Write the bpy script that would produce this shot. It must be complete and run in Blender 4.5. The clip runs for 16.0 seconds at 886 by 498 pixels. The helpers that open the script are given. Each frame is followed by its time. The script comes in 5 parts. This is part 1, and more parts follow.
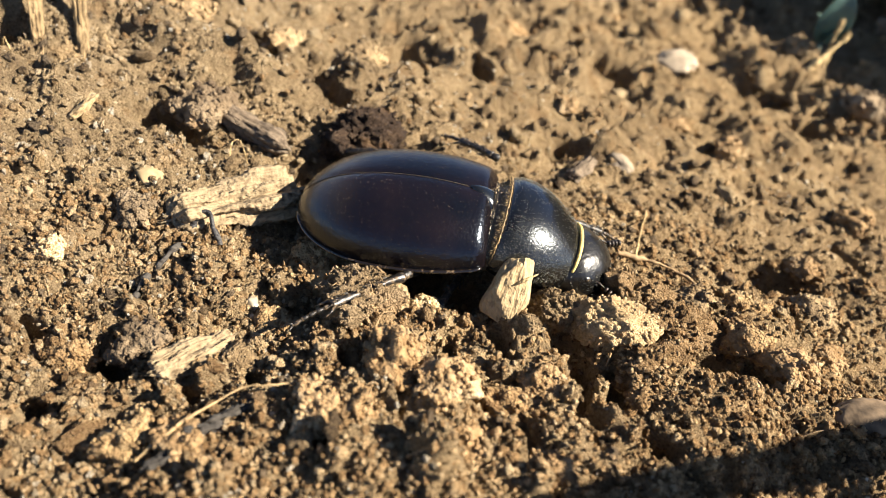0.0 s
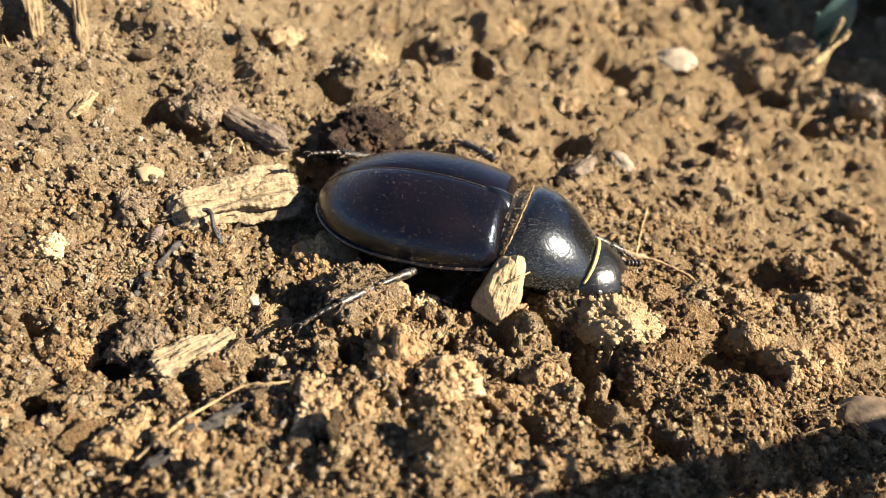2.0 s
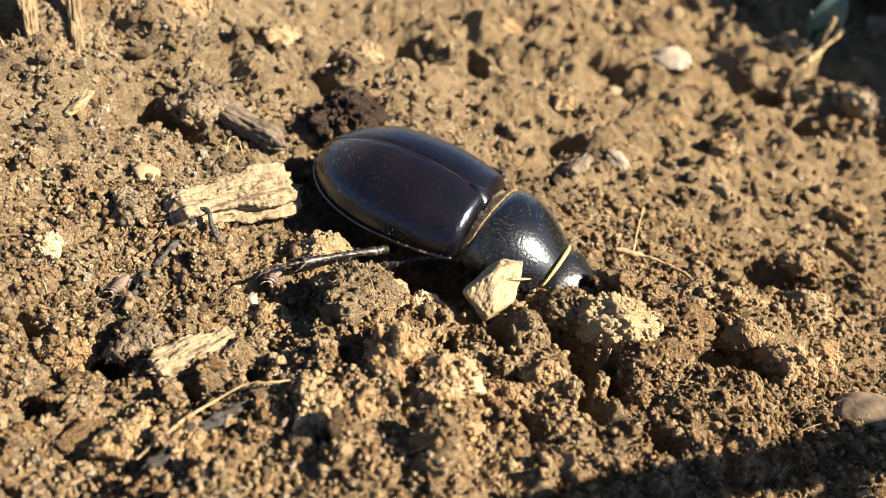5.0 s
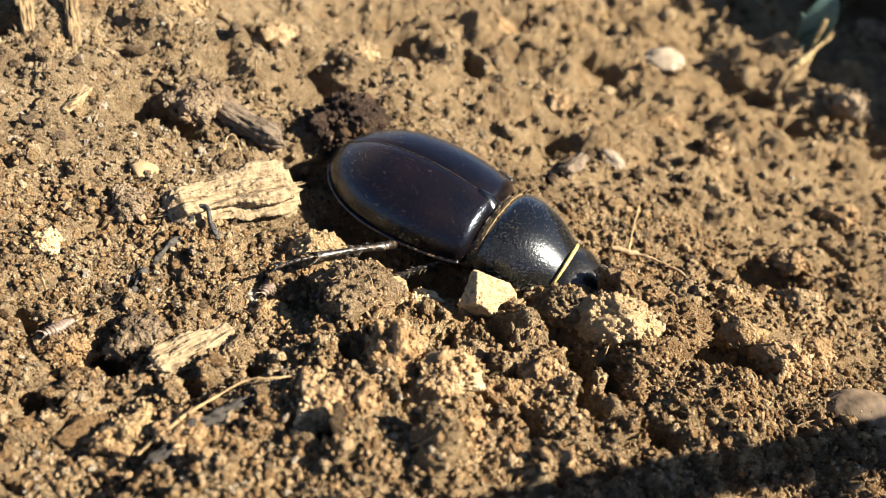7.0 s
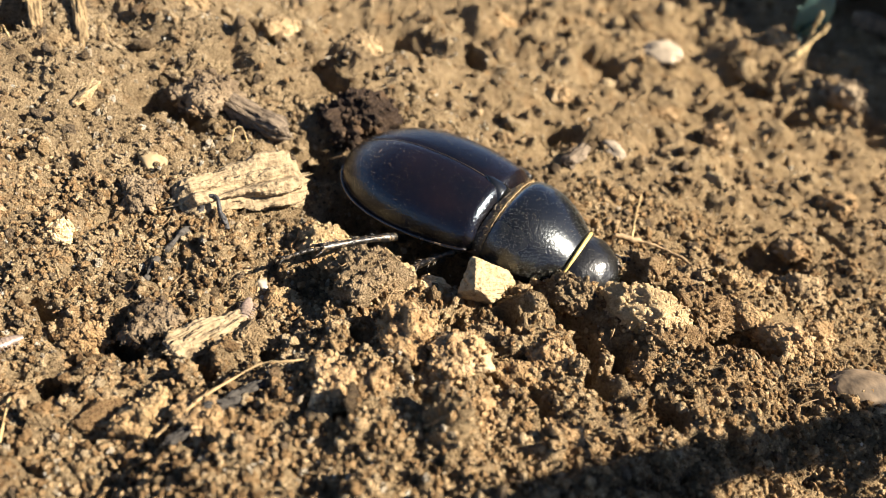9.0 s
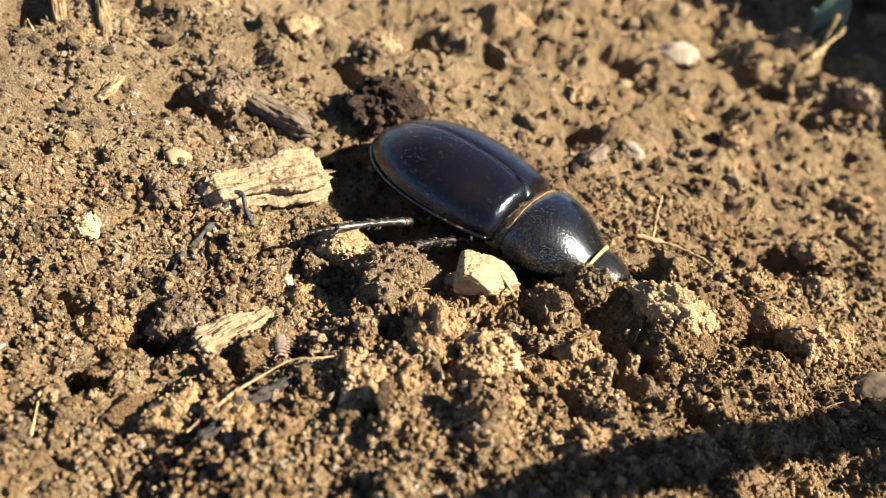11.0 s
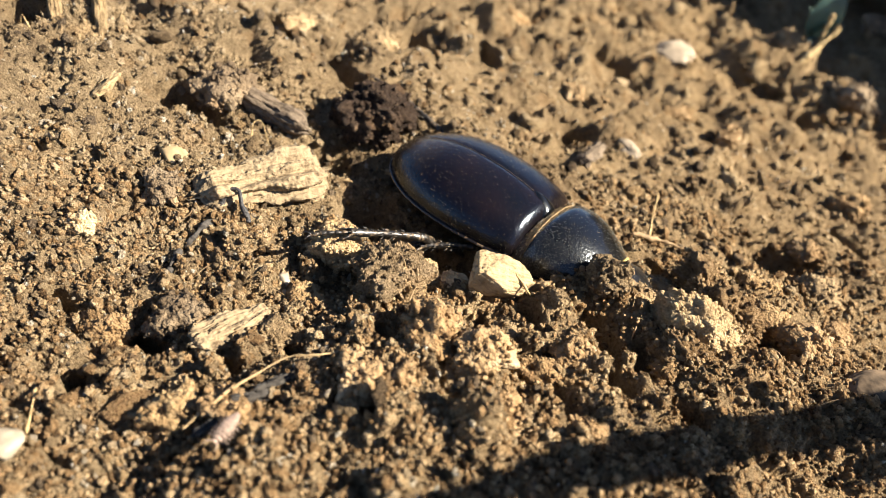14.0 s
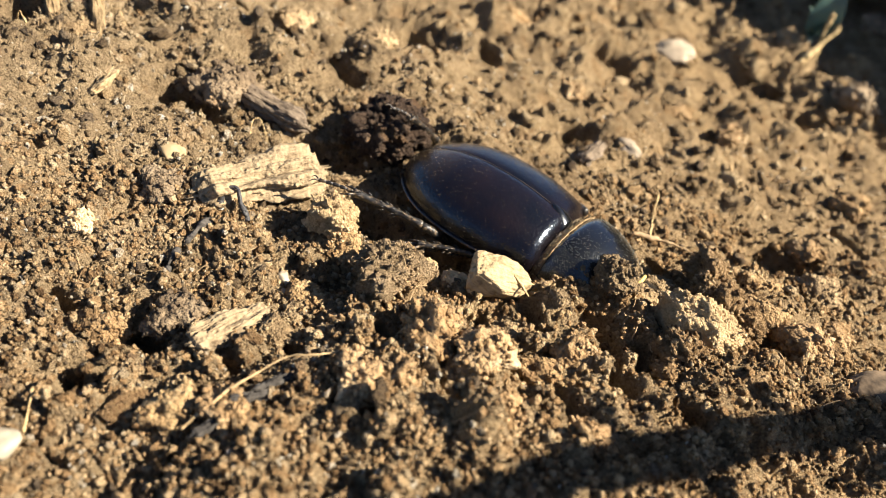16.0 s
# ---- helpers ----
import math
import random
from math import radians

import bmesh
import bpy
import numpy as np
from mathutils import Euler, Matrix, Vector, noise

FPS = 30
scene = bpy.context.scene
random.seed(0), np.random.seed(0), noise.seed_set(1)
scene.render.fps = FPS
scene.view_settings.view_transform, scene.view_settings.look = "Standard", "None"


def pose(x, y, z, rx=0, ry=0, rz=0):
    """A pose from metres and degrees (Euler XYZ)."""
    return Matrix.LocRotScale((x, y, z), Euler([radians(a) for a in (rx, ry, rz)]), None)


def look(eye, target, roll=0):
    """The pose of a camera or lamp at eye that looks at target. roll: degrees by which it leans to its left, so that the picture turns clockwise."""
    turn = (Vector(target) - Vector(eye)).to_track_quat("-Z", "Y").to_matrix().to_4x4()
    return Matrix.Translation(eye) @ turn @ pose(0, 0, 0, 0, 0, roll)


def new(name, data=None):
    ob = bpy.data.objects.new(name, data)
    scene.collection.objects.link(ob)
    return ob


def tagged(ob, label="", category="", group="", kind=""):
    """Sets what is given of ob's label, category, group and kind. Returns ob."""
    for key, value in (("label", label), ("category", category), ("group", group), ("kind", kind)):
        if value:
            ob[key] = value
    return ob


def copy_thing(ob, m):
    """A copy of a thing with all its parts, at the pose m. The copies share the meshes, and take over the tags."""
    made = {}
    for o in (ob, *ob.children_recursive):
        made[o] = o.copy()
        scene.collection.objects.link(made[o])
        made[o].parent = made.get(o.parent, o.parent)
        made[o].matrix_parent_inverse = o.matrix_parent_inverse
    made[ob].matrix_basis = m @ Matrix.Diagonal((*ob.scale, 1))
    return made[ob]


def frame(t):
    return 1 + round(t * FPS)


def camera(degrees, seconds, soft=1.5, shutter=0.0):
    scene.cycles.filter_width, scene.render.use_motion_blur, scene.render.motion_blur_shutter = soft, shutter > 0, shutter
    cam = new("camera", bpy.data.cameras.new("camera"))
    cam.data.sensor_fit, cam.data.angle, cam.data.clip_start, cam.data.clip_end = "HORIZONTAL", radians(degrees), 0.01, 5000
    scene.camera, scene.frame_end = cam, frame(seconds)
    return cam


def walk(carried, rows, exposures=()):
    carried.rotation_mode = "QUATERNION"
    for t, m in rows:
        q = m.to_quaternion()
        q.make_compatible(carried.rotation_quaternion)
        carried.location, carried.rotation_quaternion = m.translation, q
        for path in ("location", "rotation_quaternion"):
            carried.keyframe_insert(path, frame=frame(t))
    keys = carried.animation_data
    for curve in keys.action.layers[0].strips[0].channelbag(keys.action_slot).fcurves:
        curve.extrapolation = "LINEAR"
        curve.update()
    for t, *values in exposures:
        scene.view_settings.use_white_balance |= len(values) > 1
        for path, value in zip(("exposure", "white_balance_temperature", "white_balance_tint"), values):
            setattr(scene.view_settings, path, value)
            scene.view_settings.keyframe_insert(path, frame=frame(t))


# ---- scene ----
cam = camera(62, 16.0, soft=0.6)
# a phone's small lens, focused on the beetle
cam.data.dof.use_dof, cam.data.dof.focus_distance, cam.data.dof.aperture_fstop = True, 0.093, 23.0
PATH = [
    (0, (0.01727, -0.06179, 0.06545), (0.01489, 0.01640, 0.00316), 15.27),
    (0.5, (0.01688, -0.06180, 0.06538), (0.01498, 0.01641, 0.00309), 15.45),
    (1, (0.01709, -0.06167, 0.06536), (0.01498, 0.01647, 0.00300), 15.31),
    (1.5, (0.01708, -0.06173, 0.06525), (0.01491, 0.01636, 0.00282), 15.22),
    (2, (0.01700, -0.06191, 0.06513), (0.01485, 0.01633, 0.00288), 15.31),
    (2.5, (0.01652, -0.06195, 0.06508), (0.01456, 0.01627, 0.00281), 15.51),
    (3, (0.01594, -0.06203, 0.06496), (0.01441, 0.01619, 0.00268), 15.87),
    (3.5, (0.01586, -0.06213, 0.06512), (0.01470, 0.01619, 0.00296), 16.01),
    (4, (0.01619, -0.06215, 0.06495), (0.01490, 0.01617, 0.00279), 15.80),
    (6.5, (0.01591, -0.06268, 0.06508), (0.01574, 0.01575, 0.00304), 15.95),
    (7, (0.01520, -0.06303, 0.06484), (0.01548, 0.01557, 0.00302), 16.44),
    (7.5, (0.01545, -0.06304, 0.06501), (0.01607, 0.01562, 0.00326), 16.53),
    (8, (0.01602, -0.06305, 0.06494), (0.01642, 0.01564, 0.00323), 16.16),
    (8.5, (0.01587, -0.06306, 0.06484), (0.01627, 0.01561, 0.00311), 16.23),
    (9, (0.01439, -0.06536, 0.06410), (0.01505, 0.01333, 0.00241), 16.06),
    (9.2, (0.01281, -0.06536, 0.06338), (0.01292, 0.01328, 0.00160), 15.94),
    (11.5, (0.01115, -0.06607, 0.06338), (0.01204, 0.01252, 0.00155), 16.86),
    (12, (0.01071, -0.06607, 0.06336), (0.01187, 0.01249, 0.00148), 17.05),
    (12.5, (0.01024, -0.06621, 0.06334), (0.01164, 0.01240, 0.00155), 17.36),
    (13, (0.01048, -0.06633, 0.06333), (0.01196, 0.01239, 0.00168), 17.29),
    (13.5, (0.01124, -0.06628, 0.06319), (0.01242, 0.01246, 0.00156), 16.98),
    (14, (0.01127, -0.06610, 0.06321), (0.01251, 0.01251, 0.00142), 17.03),
    (14.5, (0.01087, -0.06615, 0.06316), (0.01243, 0.01247, 0.00138), 17.27),
    (15, (0.01056, -0.06619, 0.06303), (0.01252, 0.01238, 0.00119), 17.70),
    (15.5, (0.01040, -0.06584, 0.06298), (0.01205, 0.01268, 0.00107), 17.59),
    (16, (0.01089, -0.06568, 0.06290), (0.01255, 0.01285, 0.00101), 17.40),
]
walk(cam, [(t, look(eye, target, roll)) for t, eye, target, roll in PATH])

# ---- light: low clear sun and open sky ----
SUN_TO = Vector((0.87, 0.02, 0.79)).normalized()
world = bpy.data.worlds.new("sky")
scene.world = world
world.use_nodes = True
sky = world.node_tree.nodes.new("ShaderNodeTexSky")
sky.sky_type, sky.sun_disc, sky.air_density, sky.dust_density = "NISHITA", False, 0.5, 0.2
sky.sun_elevation, sky.sun_rotation = math.asin(SUN_TO.z), math.atan2(SUN_TO.x, SUN_TO.y)
world.node_tree.links.new(sky.outputs[0], world.node_tree.nodes["Background"].inputs[0])
world.node_tree.nodes["Background"].inputs[1].default_value = 0.05
lamp = bpy.data.lights.new("sun", "SUN")
lamp.energy, lamp.angle, lamp.color = 5.0, radians(0.53), (1.0, 0.897, 0.735)
sun = new("sun", lamp)
sun.matrix_world = look(SUN_TO, (0, 0, 0))
scene.view_settings.exposure = 2.11

# ---- materials (lengths in metres) ----
MM = 0.001


def nodes(name, rough=0.9, spec=0.3):
    m = bpy.data.materials.new(name)
    m.use_nodes = True
    t = m.node_tree
    b = t.nodes["Principled BSDF"]
    b.inputs["Roughness"].default_value = rough
    b.inputs["Specular IOR Level"].default_value = spec
    return m, t, b


def tex(t, kind, scale, detail=4.0, warp=None):
    n = t.nodes.new(kind)
    n.inputs["Scale"].default_value = scale
    if "Detail" in n.inputs:
        n.inputs["Detail"].default_value = detail
    co = t.nodes.new("ShaderNodeTexCoord").outputs["Object"]
    if warp:
        mp = t.nodes.new("ShaderNodeMapping")
        mp.inputs["Scale"].default_value = warp
        t.links.new(co, mp.inputs[0])
        co = mp.outputs[0]
    t.links.new(co, n.inputs["Vector"])
    return n


def ramp(t, fac, stops):
    r = t.nodes.new("ShaderNodeValToRGB")
    els = r.color_ramp.elements
    while len(els) < len(stops):
        els.new(0.5)
    for e, (p, c) in zip(els, stops):
        e.position, e.color = p, (*c, 1)
    t.links.new(fac, r.inputs[0])
    return r.outputs[0]


def math_node(t, op, a, b):
    n = t.nodes.new("ShaderNodeMath")
    n.operation = op
    for k, v in enumerate((a, b)):
        if isinstance(v, (int, float)):
            n.inputs[k].default_value = v
        else:
            t.links.new(v, n.inputs[k])
    return n.outputs[0]


def mix(t, fac, a, b, mode="MIX"):
    n = t.nodes.new("ShaderNodeMix")
    n.data_type, n.blend_type = "RGBA", mode
    for k, v in ((0, fac), (6, a), (7, b)):
        if isinstance(v, (int, float)):
            n.inputs[k].default_value = v
        elif isinstance(v, tuple):
            n.inputs[k].default_value = (*v, 1)
        else:
            t.links.new(v, n.inputs[k])
    return n.outputs[2]


def bump(t, b, height, dist, strength=1.0):
    n = t.nodes.new("ShaderNodeBump")
    n.inputs["Strength"].default_value, n.inputs["Distance"].default_value = strength, dist
    t.links.new(height, n.inputs["Height"])
    t.links.new(n.outputs[0], b.inputs["Normal"])


def earth(name, tones, island=0.5, patch=90.0, rough=0.95, relief=0.0006, grain=2900.0):
    """Crumbly earth: tones from dark to light, mottled in patches, in grains and from crumb to crumb."""
    m, t, b = nodes(name, rough, 0.2)
    big, mid, fine = tex(t, "ShaderNodeTexNoise", patch, 3), tex(t, "ShaderNodeTexNoise", 420, 4), tex(t, "ShaderNodeTexNoise", grain, 3)
    grit_ = tex(t, "ShaderNodeTexVoronoi", grain * 1.7)
    geo = t.nodes.new("ShaderNodeNewGeometry")
    f = math_node(t, "ADD", math_node(t, "MULTIPLY", big.outputs[0], 0.28), math_node(t, "MULTIPLY", mid.outputs[0], 0.30))
    f = math_node(t, "ADD", f, math_node(t, "MULTIPLY", fine.outputs[0], 0.42))
    f = math_node(t, "ADD", f, math_node(t, "MULTIPLY", math_node(t, "SUBTRACT", geo.outputs["Random Per Island"], 0.5), island))
    info = t.nodes.new("ShaderNodeObjectInfo")
    f = math_node(t, "ADD", f, math_node(t, "MULTIPLY", math_node(t, "SUBTRACT", info.outputs["Random"], 0.5), 0.10))
    n = len(tones)
    col = ramp(t, f, [(0.28 + 0.44 * k / (n - 1), c) for k, c in enumerate(tones)])
    # ochre and grey veins
    vein = tex(t, "ShaderNodeTexNoise", 160, 2)
    col = mix(t, math_node(t, "MULTIPLY", math_node(t, "GREATER_THAN", vein.outputs[0], 0.62), 0.22), col, (0.26, 0.142, 0.056))
    # single grains of cream stone and of rusty clay
    cell = tex(t, "ShaderNodeTexVoronoi", 1250)
    part_of = t.nodes.new("ShaderNodeSeparateColor")
    t.links.new(cell.outputs["Color"], part_of.inputs[0])
    grain_of = math_node(t, "LESS_THAN", cell.outputs["Distance"], 0.42)
    pale = math_node(t, "MULTIPLY", math_node(t, "GREATER_THAN", part_of.outputs[0], 0.86), grain_of)
    rust = math_node(t, "MULTIPLY", math_node(t, "LESS_THAN", part_of.outputs[0], 0.12), grain_of)
    col = mix(t, math_node(t, "MULTIPLY", pale, 0.55), col, tones[-1])
    col = mix(t, math_node(t, "MULTIPLY", rust, 0.55), col, tuple(q * w for q, w in zip(tones[1], (1.3, 0.9, 0.7))))
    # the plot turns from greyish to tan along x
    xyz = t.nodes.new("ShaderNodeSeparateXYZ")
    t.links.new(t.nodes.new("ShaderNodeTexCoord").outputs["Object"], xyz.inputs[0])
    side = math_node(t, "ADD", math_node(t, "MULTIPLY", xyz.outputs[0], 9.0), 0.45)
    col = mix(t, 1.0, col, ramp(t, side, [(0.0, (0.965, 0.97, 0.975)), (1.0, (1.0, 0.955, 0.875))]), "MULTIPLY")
    t.links.new(col, b.inputs["Base Color"])
    rise = math_node(t, "ADD", fine.outputs[0], math_node(t, "MULTIPLY", mid.outputs[0], 1.2))
    bump(t, b, math_node(t, "SUBTRACT", rise, math_node(t, "MULTIPLY", grit_.outputs["Distance"], 0.8)), relief)
    return m


def wood(name, dark, light, across=(1, 6, 6), rough=0.85, spec=0.25):
    """Weathered wood or bark with fibres along x."""
    m, t, b = nodes(name, rough, spec)
    f1 = tex(t, "ShaderNodeTexNoise", 300 if across[0] == 1 else 800, 5, (0.12, *across[1:]) if across[0] == 1 else across)
    f2 = tex(t, "ShaderNodeTexNoise", 900, 4)
    f3 = tex(t, "ShaderNodeTexNoise", 1500, 4, (0.3, 1.6, 1.6))
    f = math_node(t, "ADD", math_node(t, "MULTIPLY", f1.outputs[0], 0.14), math_node(t, "MULTIPLY", f2.outputs[0], 0.50))
    f = math_node(t, "ADD", f, math_node(t, "MULTIPLY", f3.outputs[0], 0.36))
    t.links.new(ramp(t, f, [(0.36, dark), (0.5, light), (0.66, tuple(min(1, 1.25 * c) for c in light))]), b.inputs["Base Color"])
    bump(t, b, f, 0.0009)
    return m


def plain(name, col, rough=0.6, spec=0.4, spread=0.25, scale=900.0, relief=0.0001):
    m, t, b = nodes(name, rough, spec)
    f = tex(t, "ShaderNodeTexNoise", scale, 4).outputs[0]
    lo, hi = tuple(c * (1 - spread) for c in col), tuple(min(1, c * (1 + spread)) for c in col)
    t.links.new(ramp(t, f, [(0.35, lo), (0.65, hi)]), b.inputs["Base Color"])
    bump(t, b, f, relief)
    return m


def chitin(name, base, tint, rough, pits, depth, sheen=(1, 1, 1), tip=None, gloss=0.0, spec=0.5, flank=0.0, dusty=0.0):
    """Beetle shell: near-black with a brown cast, finely pitted; tip is the thin translucent brown of the rear edge.
    flank: roughness added towards the sides, where the pits crowd; dusty: share of the shell under a film of soil dust."""
    m, t, b = nodes(name, rough, spec)
    cloud = tex(t, "ShaderNodeTexNoise", 120, 3)
    col = ramp(t, cloud.outputs[0], [(0.35, base), (0.7, tint)])
    xyz = t.nodes.new("ShaderNodeSeparateXYZ")
    t.links.new(t.nodes.new("ShaderNodeTexCoord").outputs["Object"], xyz.inputs[0])
    if tip:
        back = math_node(t, "ADD", math_node(t, "MULTIPLY", xyz.outputs[0], -1.0), math_node(t, "MULTIPLY", cloud.outputs[0], 0.004))
        col = mix(t, ramp(t, math_node(t, "MULTIPLY", back, 33.0), [(0.62, (0, 0, 0)), (0.93, (1, 1, 1))]), col, tip)
    film = tex(t, "ShaderNodeTexNoise", 1700, 4)
    if dusty:
        col = mix(t, ramp(t, film.outputs[0], [(0.62 - 0.3 * dusty, (0, 0, 0)), (0.80 - 0.3 * dusty, (0.8, 0.8, 0.8))]), col, (0.15, 0.105, 0.062))
    t.links.new(col, b.inputs["Base Color"])
    b.inputs["Specular Tint"].default_value = (*sheen, 1)
    b.inputs["Coat Weight"].default_value, b.inputs["Coat Roughness"].default_value = gloss, 0.13
    v = tex(t, "ShaderNodeTexVoronoi", pits)
    g = tex(t, "ShaderNodeTexNoise", pits * 0.8, 2)
    side = ramp(t, math_node(t, "MULTIPLY", math_node(t, "ABSOLUTE", xyz.outputs[1], 0.0), 100.0), [(0.05, (0, 0, 0)), (0.75, (1, 1, 1))])
    r_ = math_node(t, "ADD", math_node(t, "MULTIPLY", cloud.outputs[0], 0.12), rough - 0.06)
    t.links.new(math_node(t, "ADD", r_, math_node(t, "MULTIPLY", side, flank)), b.inputs["Roughness"])
    # round pits: the rims rise, the floors are flat
    pit = math_node(t, "MINIMUM", v.outputs["Distance"], 0.42)
    h = math_node(t, "ADD", pit, math_node(t, "MULTIPLY", g.outputs[0], 0.3))
    if flank:
        h = math_node(t, "MULTIPLY", h, math_node(t, "ADD", math_node(t, "MULTIPLY", side, 0.8), 0.2))
    bump(t, b, h, depth)
    t.links.new(b.inputs["Normal"].links[0].from_socket, b.inputs["Coat Normal"])
    return m


SOIL_TONES = [(0.0473, 0.0305, 0.0168), (0.16, 0.111, 0.0618), (0.305, 0.221, 0.126), (0.473, 0.371, 0.24)]
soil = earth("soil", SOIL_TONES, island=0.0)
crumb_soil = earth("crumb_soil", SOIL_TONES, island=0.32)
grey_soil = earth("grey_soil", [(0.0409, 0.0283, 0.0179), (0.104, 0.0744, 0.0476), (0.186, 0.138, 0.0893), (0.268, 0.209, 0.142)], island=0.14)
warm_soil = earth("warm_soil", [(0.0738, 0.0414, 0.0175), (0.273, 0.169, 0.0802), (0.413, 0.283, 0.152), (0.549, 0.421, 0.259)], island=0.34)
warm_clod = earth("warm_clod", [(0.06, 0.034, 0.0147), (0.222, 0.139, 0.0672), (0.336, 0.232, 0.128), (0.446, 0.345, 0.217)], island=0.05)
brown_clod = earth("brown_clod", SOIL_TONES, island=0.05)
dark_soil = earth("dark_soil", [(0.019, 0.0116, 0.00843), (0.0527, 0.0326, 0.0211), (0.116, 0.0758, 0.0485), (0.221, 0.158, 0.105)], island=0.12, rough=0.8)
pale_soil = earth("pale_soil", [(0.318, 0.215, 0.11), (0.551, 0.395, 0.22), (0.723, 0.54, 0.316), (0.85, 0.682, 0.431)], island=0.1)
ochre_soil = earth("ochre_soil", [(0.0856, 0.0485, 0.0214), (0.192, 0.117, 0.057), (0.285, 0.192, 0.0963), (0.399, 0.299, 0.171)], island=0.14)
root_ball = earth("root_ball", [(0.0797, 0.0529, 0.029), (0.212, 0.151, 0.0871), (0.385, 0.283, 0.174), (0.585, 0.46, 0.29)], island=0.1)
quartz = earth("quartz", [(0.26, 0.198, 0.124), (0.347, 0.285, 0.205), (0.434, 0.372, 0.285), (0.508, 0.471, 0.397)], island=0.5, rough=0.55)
pale_wood = wood("pale_wood", (0.18, 0.13, 0.0775), (0.267, 0.205, 0.127))
bark_tan = wood("bark_tan", (0.18, 0.12, 0.0595), (0.31, 0.228, 0.126))
rotten_wood = wood("rotten_wood", (0.0806, 0.0546, 0.0298), (0.223, 0.167, 0.1), across=(0.35, 1.7, 1.7))
grey_wood = wood("grey_wood", (0.0446, 0.0322, 0.0223), (0.129, 0.0968, 0.067))
straw = wood("straw", (0.211, 0.136, 0.062), (0.384, 0.279, 0.136))
dull_char = wood("dull_char", (0.0155, 0.0136, 0.0124), (0.0558, 0.0496, 0.0434), rough=0.9, spec=0.2)
old_straw = wood("old_straw", (0.0744, 0.0465, 0.0217), (0.186, 0.13, 0.0682))
char = wood("char", (0.0062, 0.00558, 0.00558), (0.0279, 0.026, 0.026), rough=0.55, spec=0.5)
dusty_stone = plain("dusty_stone", (0.242, 0.195, 0.142), 0.85, 0.2, 0.3, 260, 0.0003)
white_chip = plain("white_chip", (0.246, 0.21, 0.156), 0.7, 0.3, 0.2, 500)
dry_root = plain("dry_root", (0.31, 0.217, 0.112), 0.7, 0.3, 0.3, 700)
root_skin = plain("root_skin", (0.248, 0.167, 0.0868), 0.7, 0.3, 0.3, 1200)
elytra_shell = chitin("elytra_shell", (0.0018, 0.0018, 0.0028), (0.0066, 0.0034, 0.0034), 0.23, 3100, 0.00026, (0.66, 0.80, 1.0), (0.030, 0.019, 0.008), 0.12, 0.42)
pronotum_shell = chitin("pronotum_shell", (0.0024, 0.0025, 0.0026), (0.0042, 0.0040, 0.0036), 0.20, 2800, 0.00034, (0.85, 0.93, 1.0), None, 0.6, 0.5, 0.08)
head_shell = chitin("head_shell", (0.003, 0.003, 0.003), (0.006, 0.0055, 0.005), 0.28, 2700, 0.00024, gloss=0.3)
leg_shell = chitin("leg_shell", (0.004, 0.0035, 0.0035), (0.010, 0.008, 0.006), 0.42, 2300, 0.0004, dusty=0.4)
belly_shell = chitin("belly_shell", (0.012, 0.008, 0.005), (0.03, 0.018, 0.011), 0.4, 3000, 0.00006)
rim_shell = chitin("rim_shell", (0.004, 0.003, 0.003), (0.012, 0.008, 0.005), 0.25, 3000, 0.00008, gloss=0.5, dusty=0.18)
membrane = chitin("membrane", (0.05, 0.036, 0.019), (0.12, 0.087, 0.050), 0.45, 1500, 0.0002, dusty=0.6)
dust_glint_grain = plain("dust_glint_grain", (0.30, 0.235, 0.15), 0.8, 0.3, 0.4, 3000)
seam_skin = plain("seam_skin", (0.062, 0.0496, 0.0341), 0.6, 0.3, 0.4, 2500)
neck_hair = plain("neck_hair", (0.17, 0.112, 0.05), 0.6, 0.4, 0.5, 1500)
bristle_hair = plain("bristle_hair", (0.095, 0.092, 0.072), 0.4, 0.5, 0.4, 2500)
yellow_hair = plain("yellow_hair", (0.50, 0.355, 0.11), 0.5, 0.4, 0.3, 2500)
louse_shell = plain("louse_shell", (0.211, 0.155, 0.124), 0.3, 0.5, 0.35, 2500)
louse_pale = plain("louse_pale", (0.167, 0.124, 0.0992), 0.3, 0.5, 0.3, 2500)
leaf_green = plain("leaf_green", (0.042, 0.085, 0.072), 0.45, 0.5, 0.3, 200)
rock_skin = plain("rock_skin", (0.102, 0.0698, 0.0418), 0.85, 0.3, 0.5, 350, 0.0004)
pebble_skin = plain("pebble_skin", (0.26, 0.192, 0.105), 0.6, 0.35, 0.25, 300, 0.0001)

# ---- numpy noise ----


def hash3(ix, iy, iz, seed):
    h = (ix * 374761393 + iy * 668265263 + iz * 2147483647 + seed * 974711) & 0xFFFFFFFF
    h = ((h ^ (h >> 13)) * 1274126177) & 0xFFFFFFFF
    return ((h ^ (h >> 16)) & 0xFFFF) / 32767.5 - 1.0


def vnoise(p, seed=0):
    """Smooth value noise, -1 to 1, at the points p (n, 3)."""
    i = np.floor(p).astype(np.int64)
    f = p - i
    f = f * f * (3 - 2 * f)
    out = 0.0
    for dx in (0, 1):
        for dy in (0, 1):
            for dz in (0, 1):
                w = (f[:, 0] if dx else 1 - f[:, 0]) * (f[:, 1] if dy else 1 - f[:, 1]) * (f[:, 2] if dz else 1 - f[:, 2])
                out = out + w * hash3(i[:, 0] + dx, i[:, 1] + dy, i[:, 2] + dz, seed)
    return out


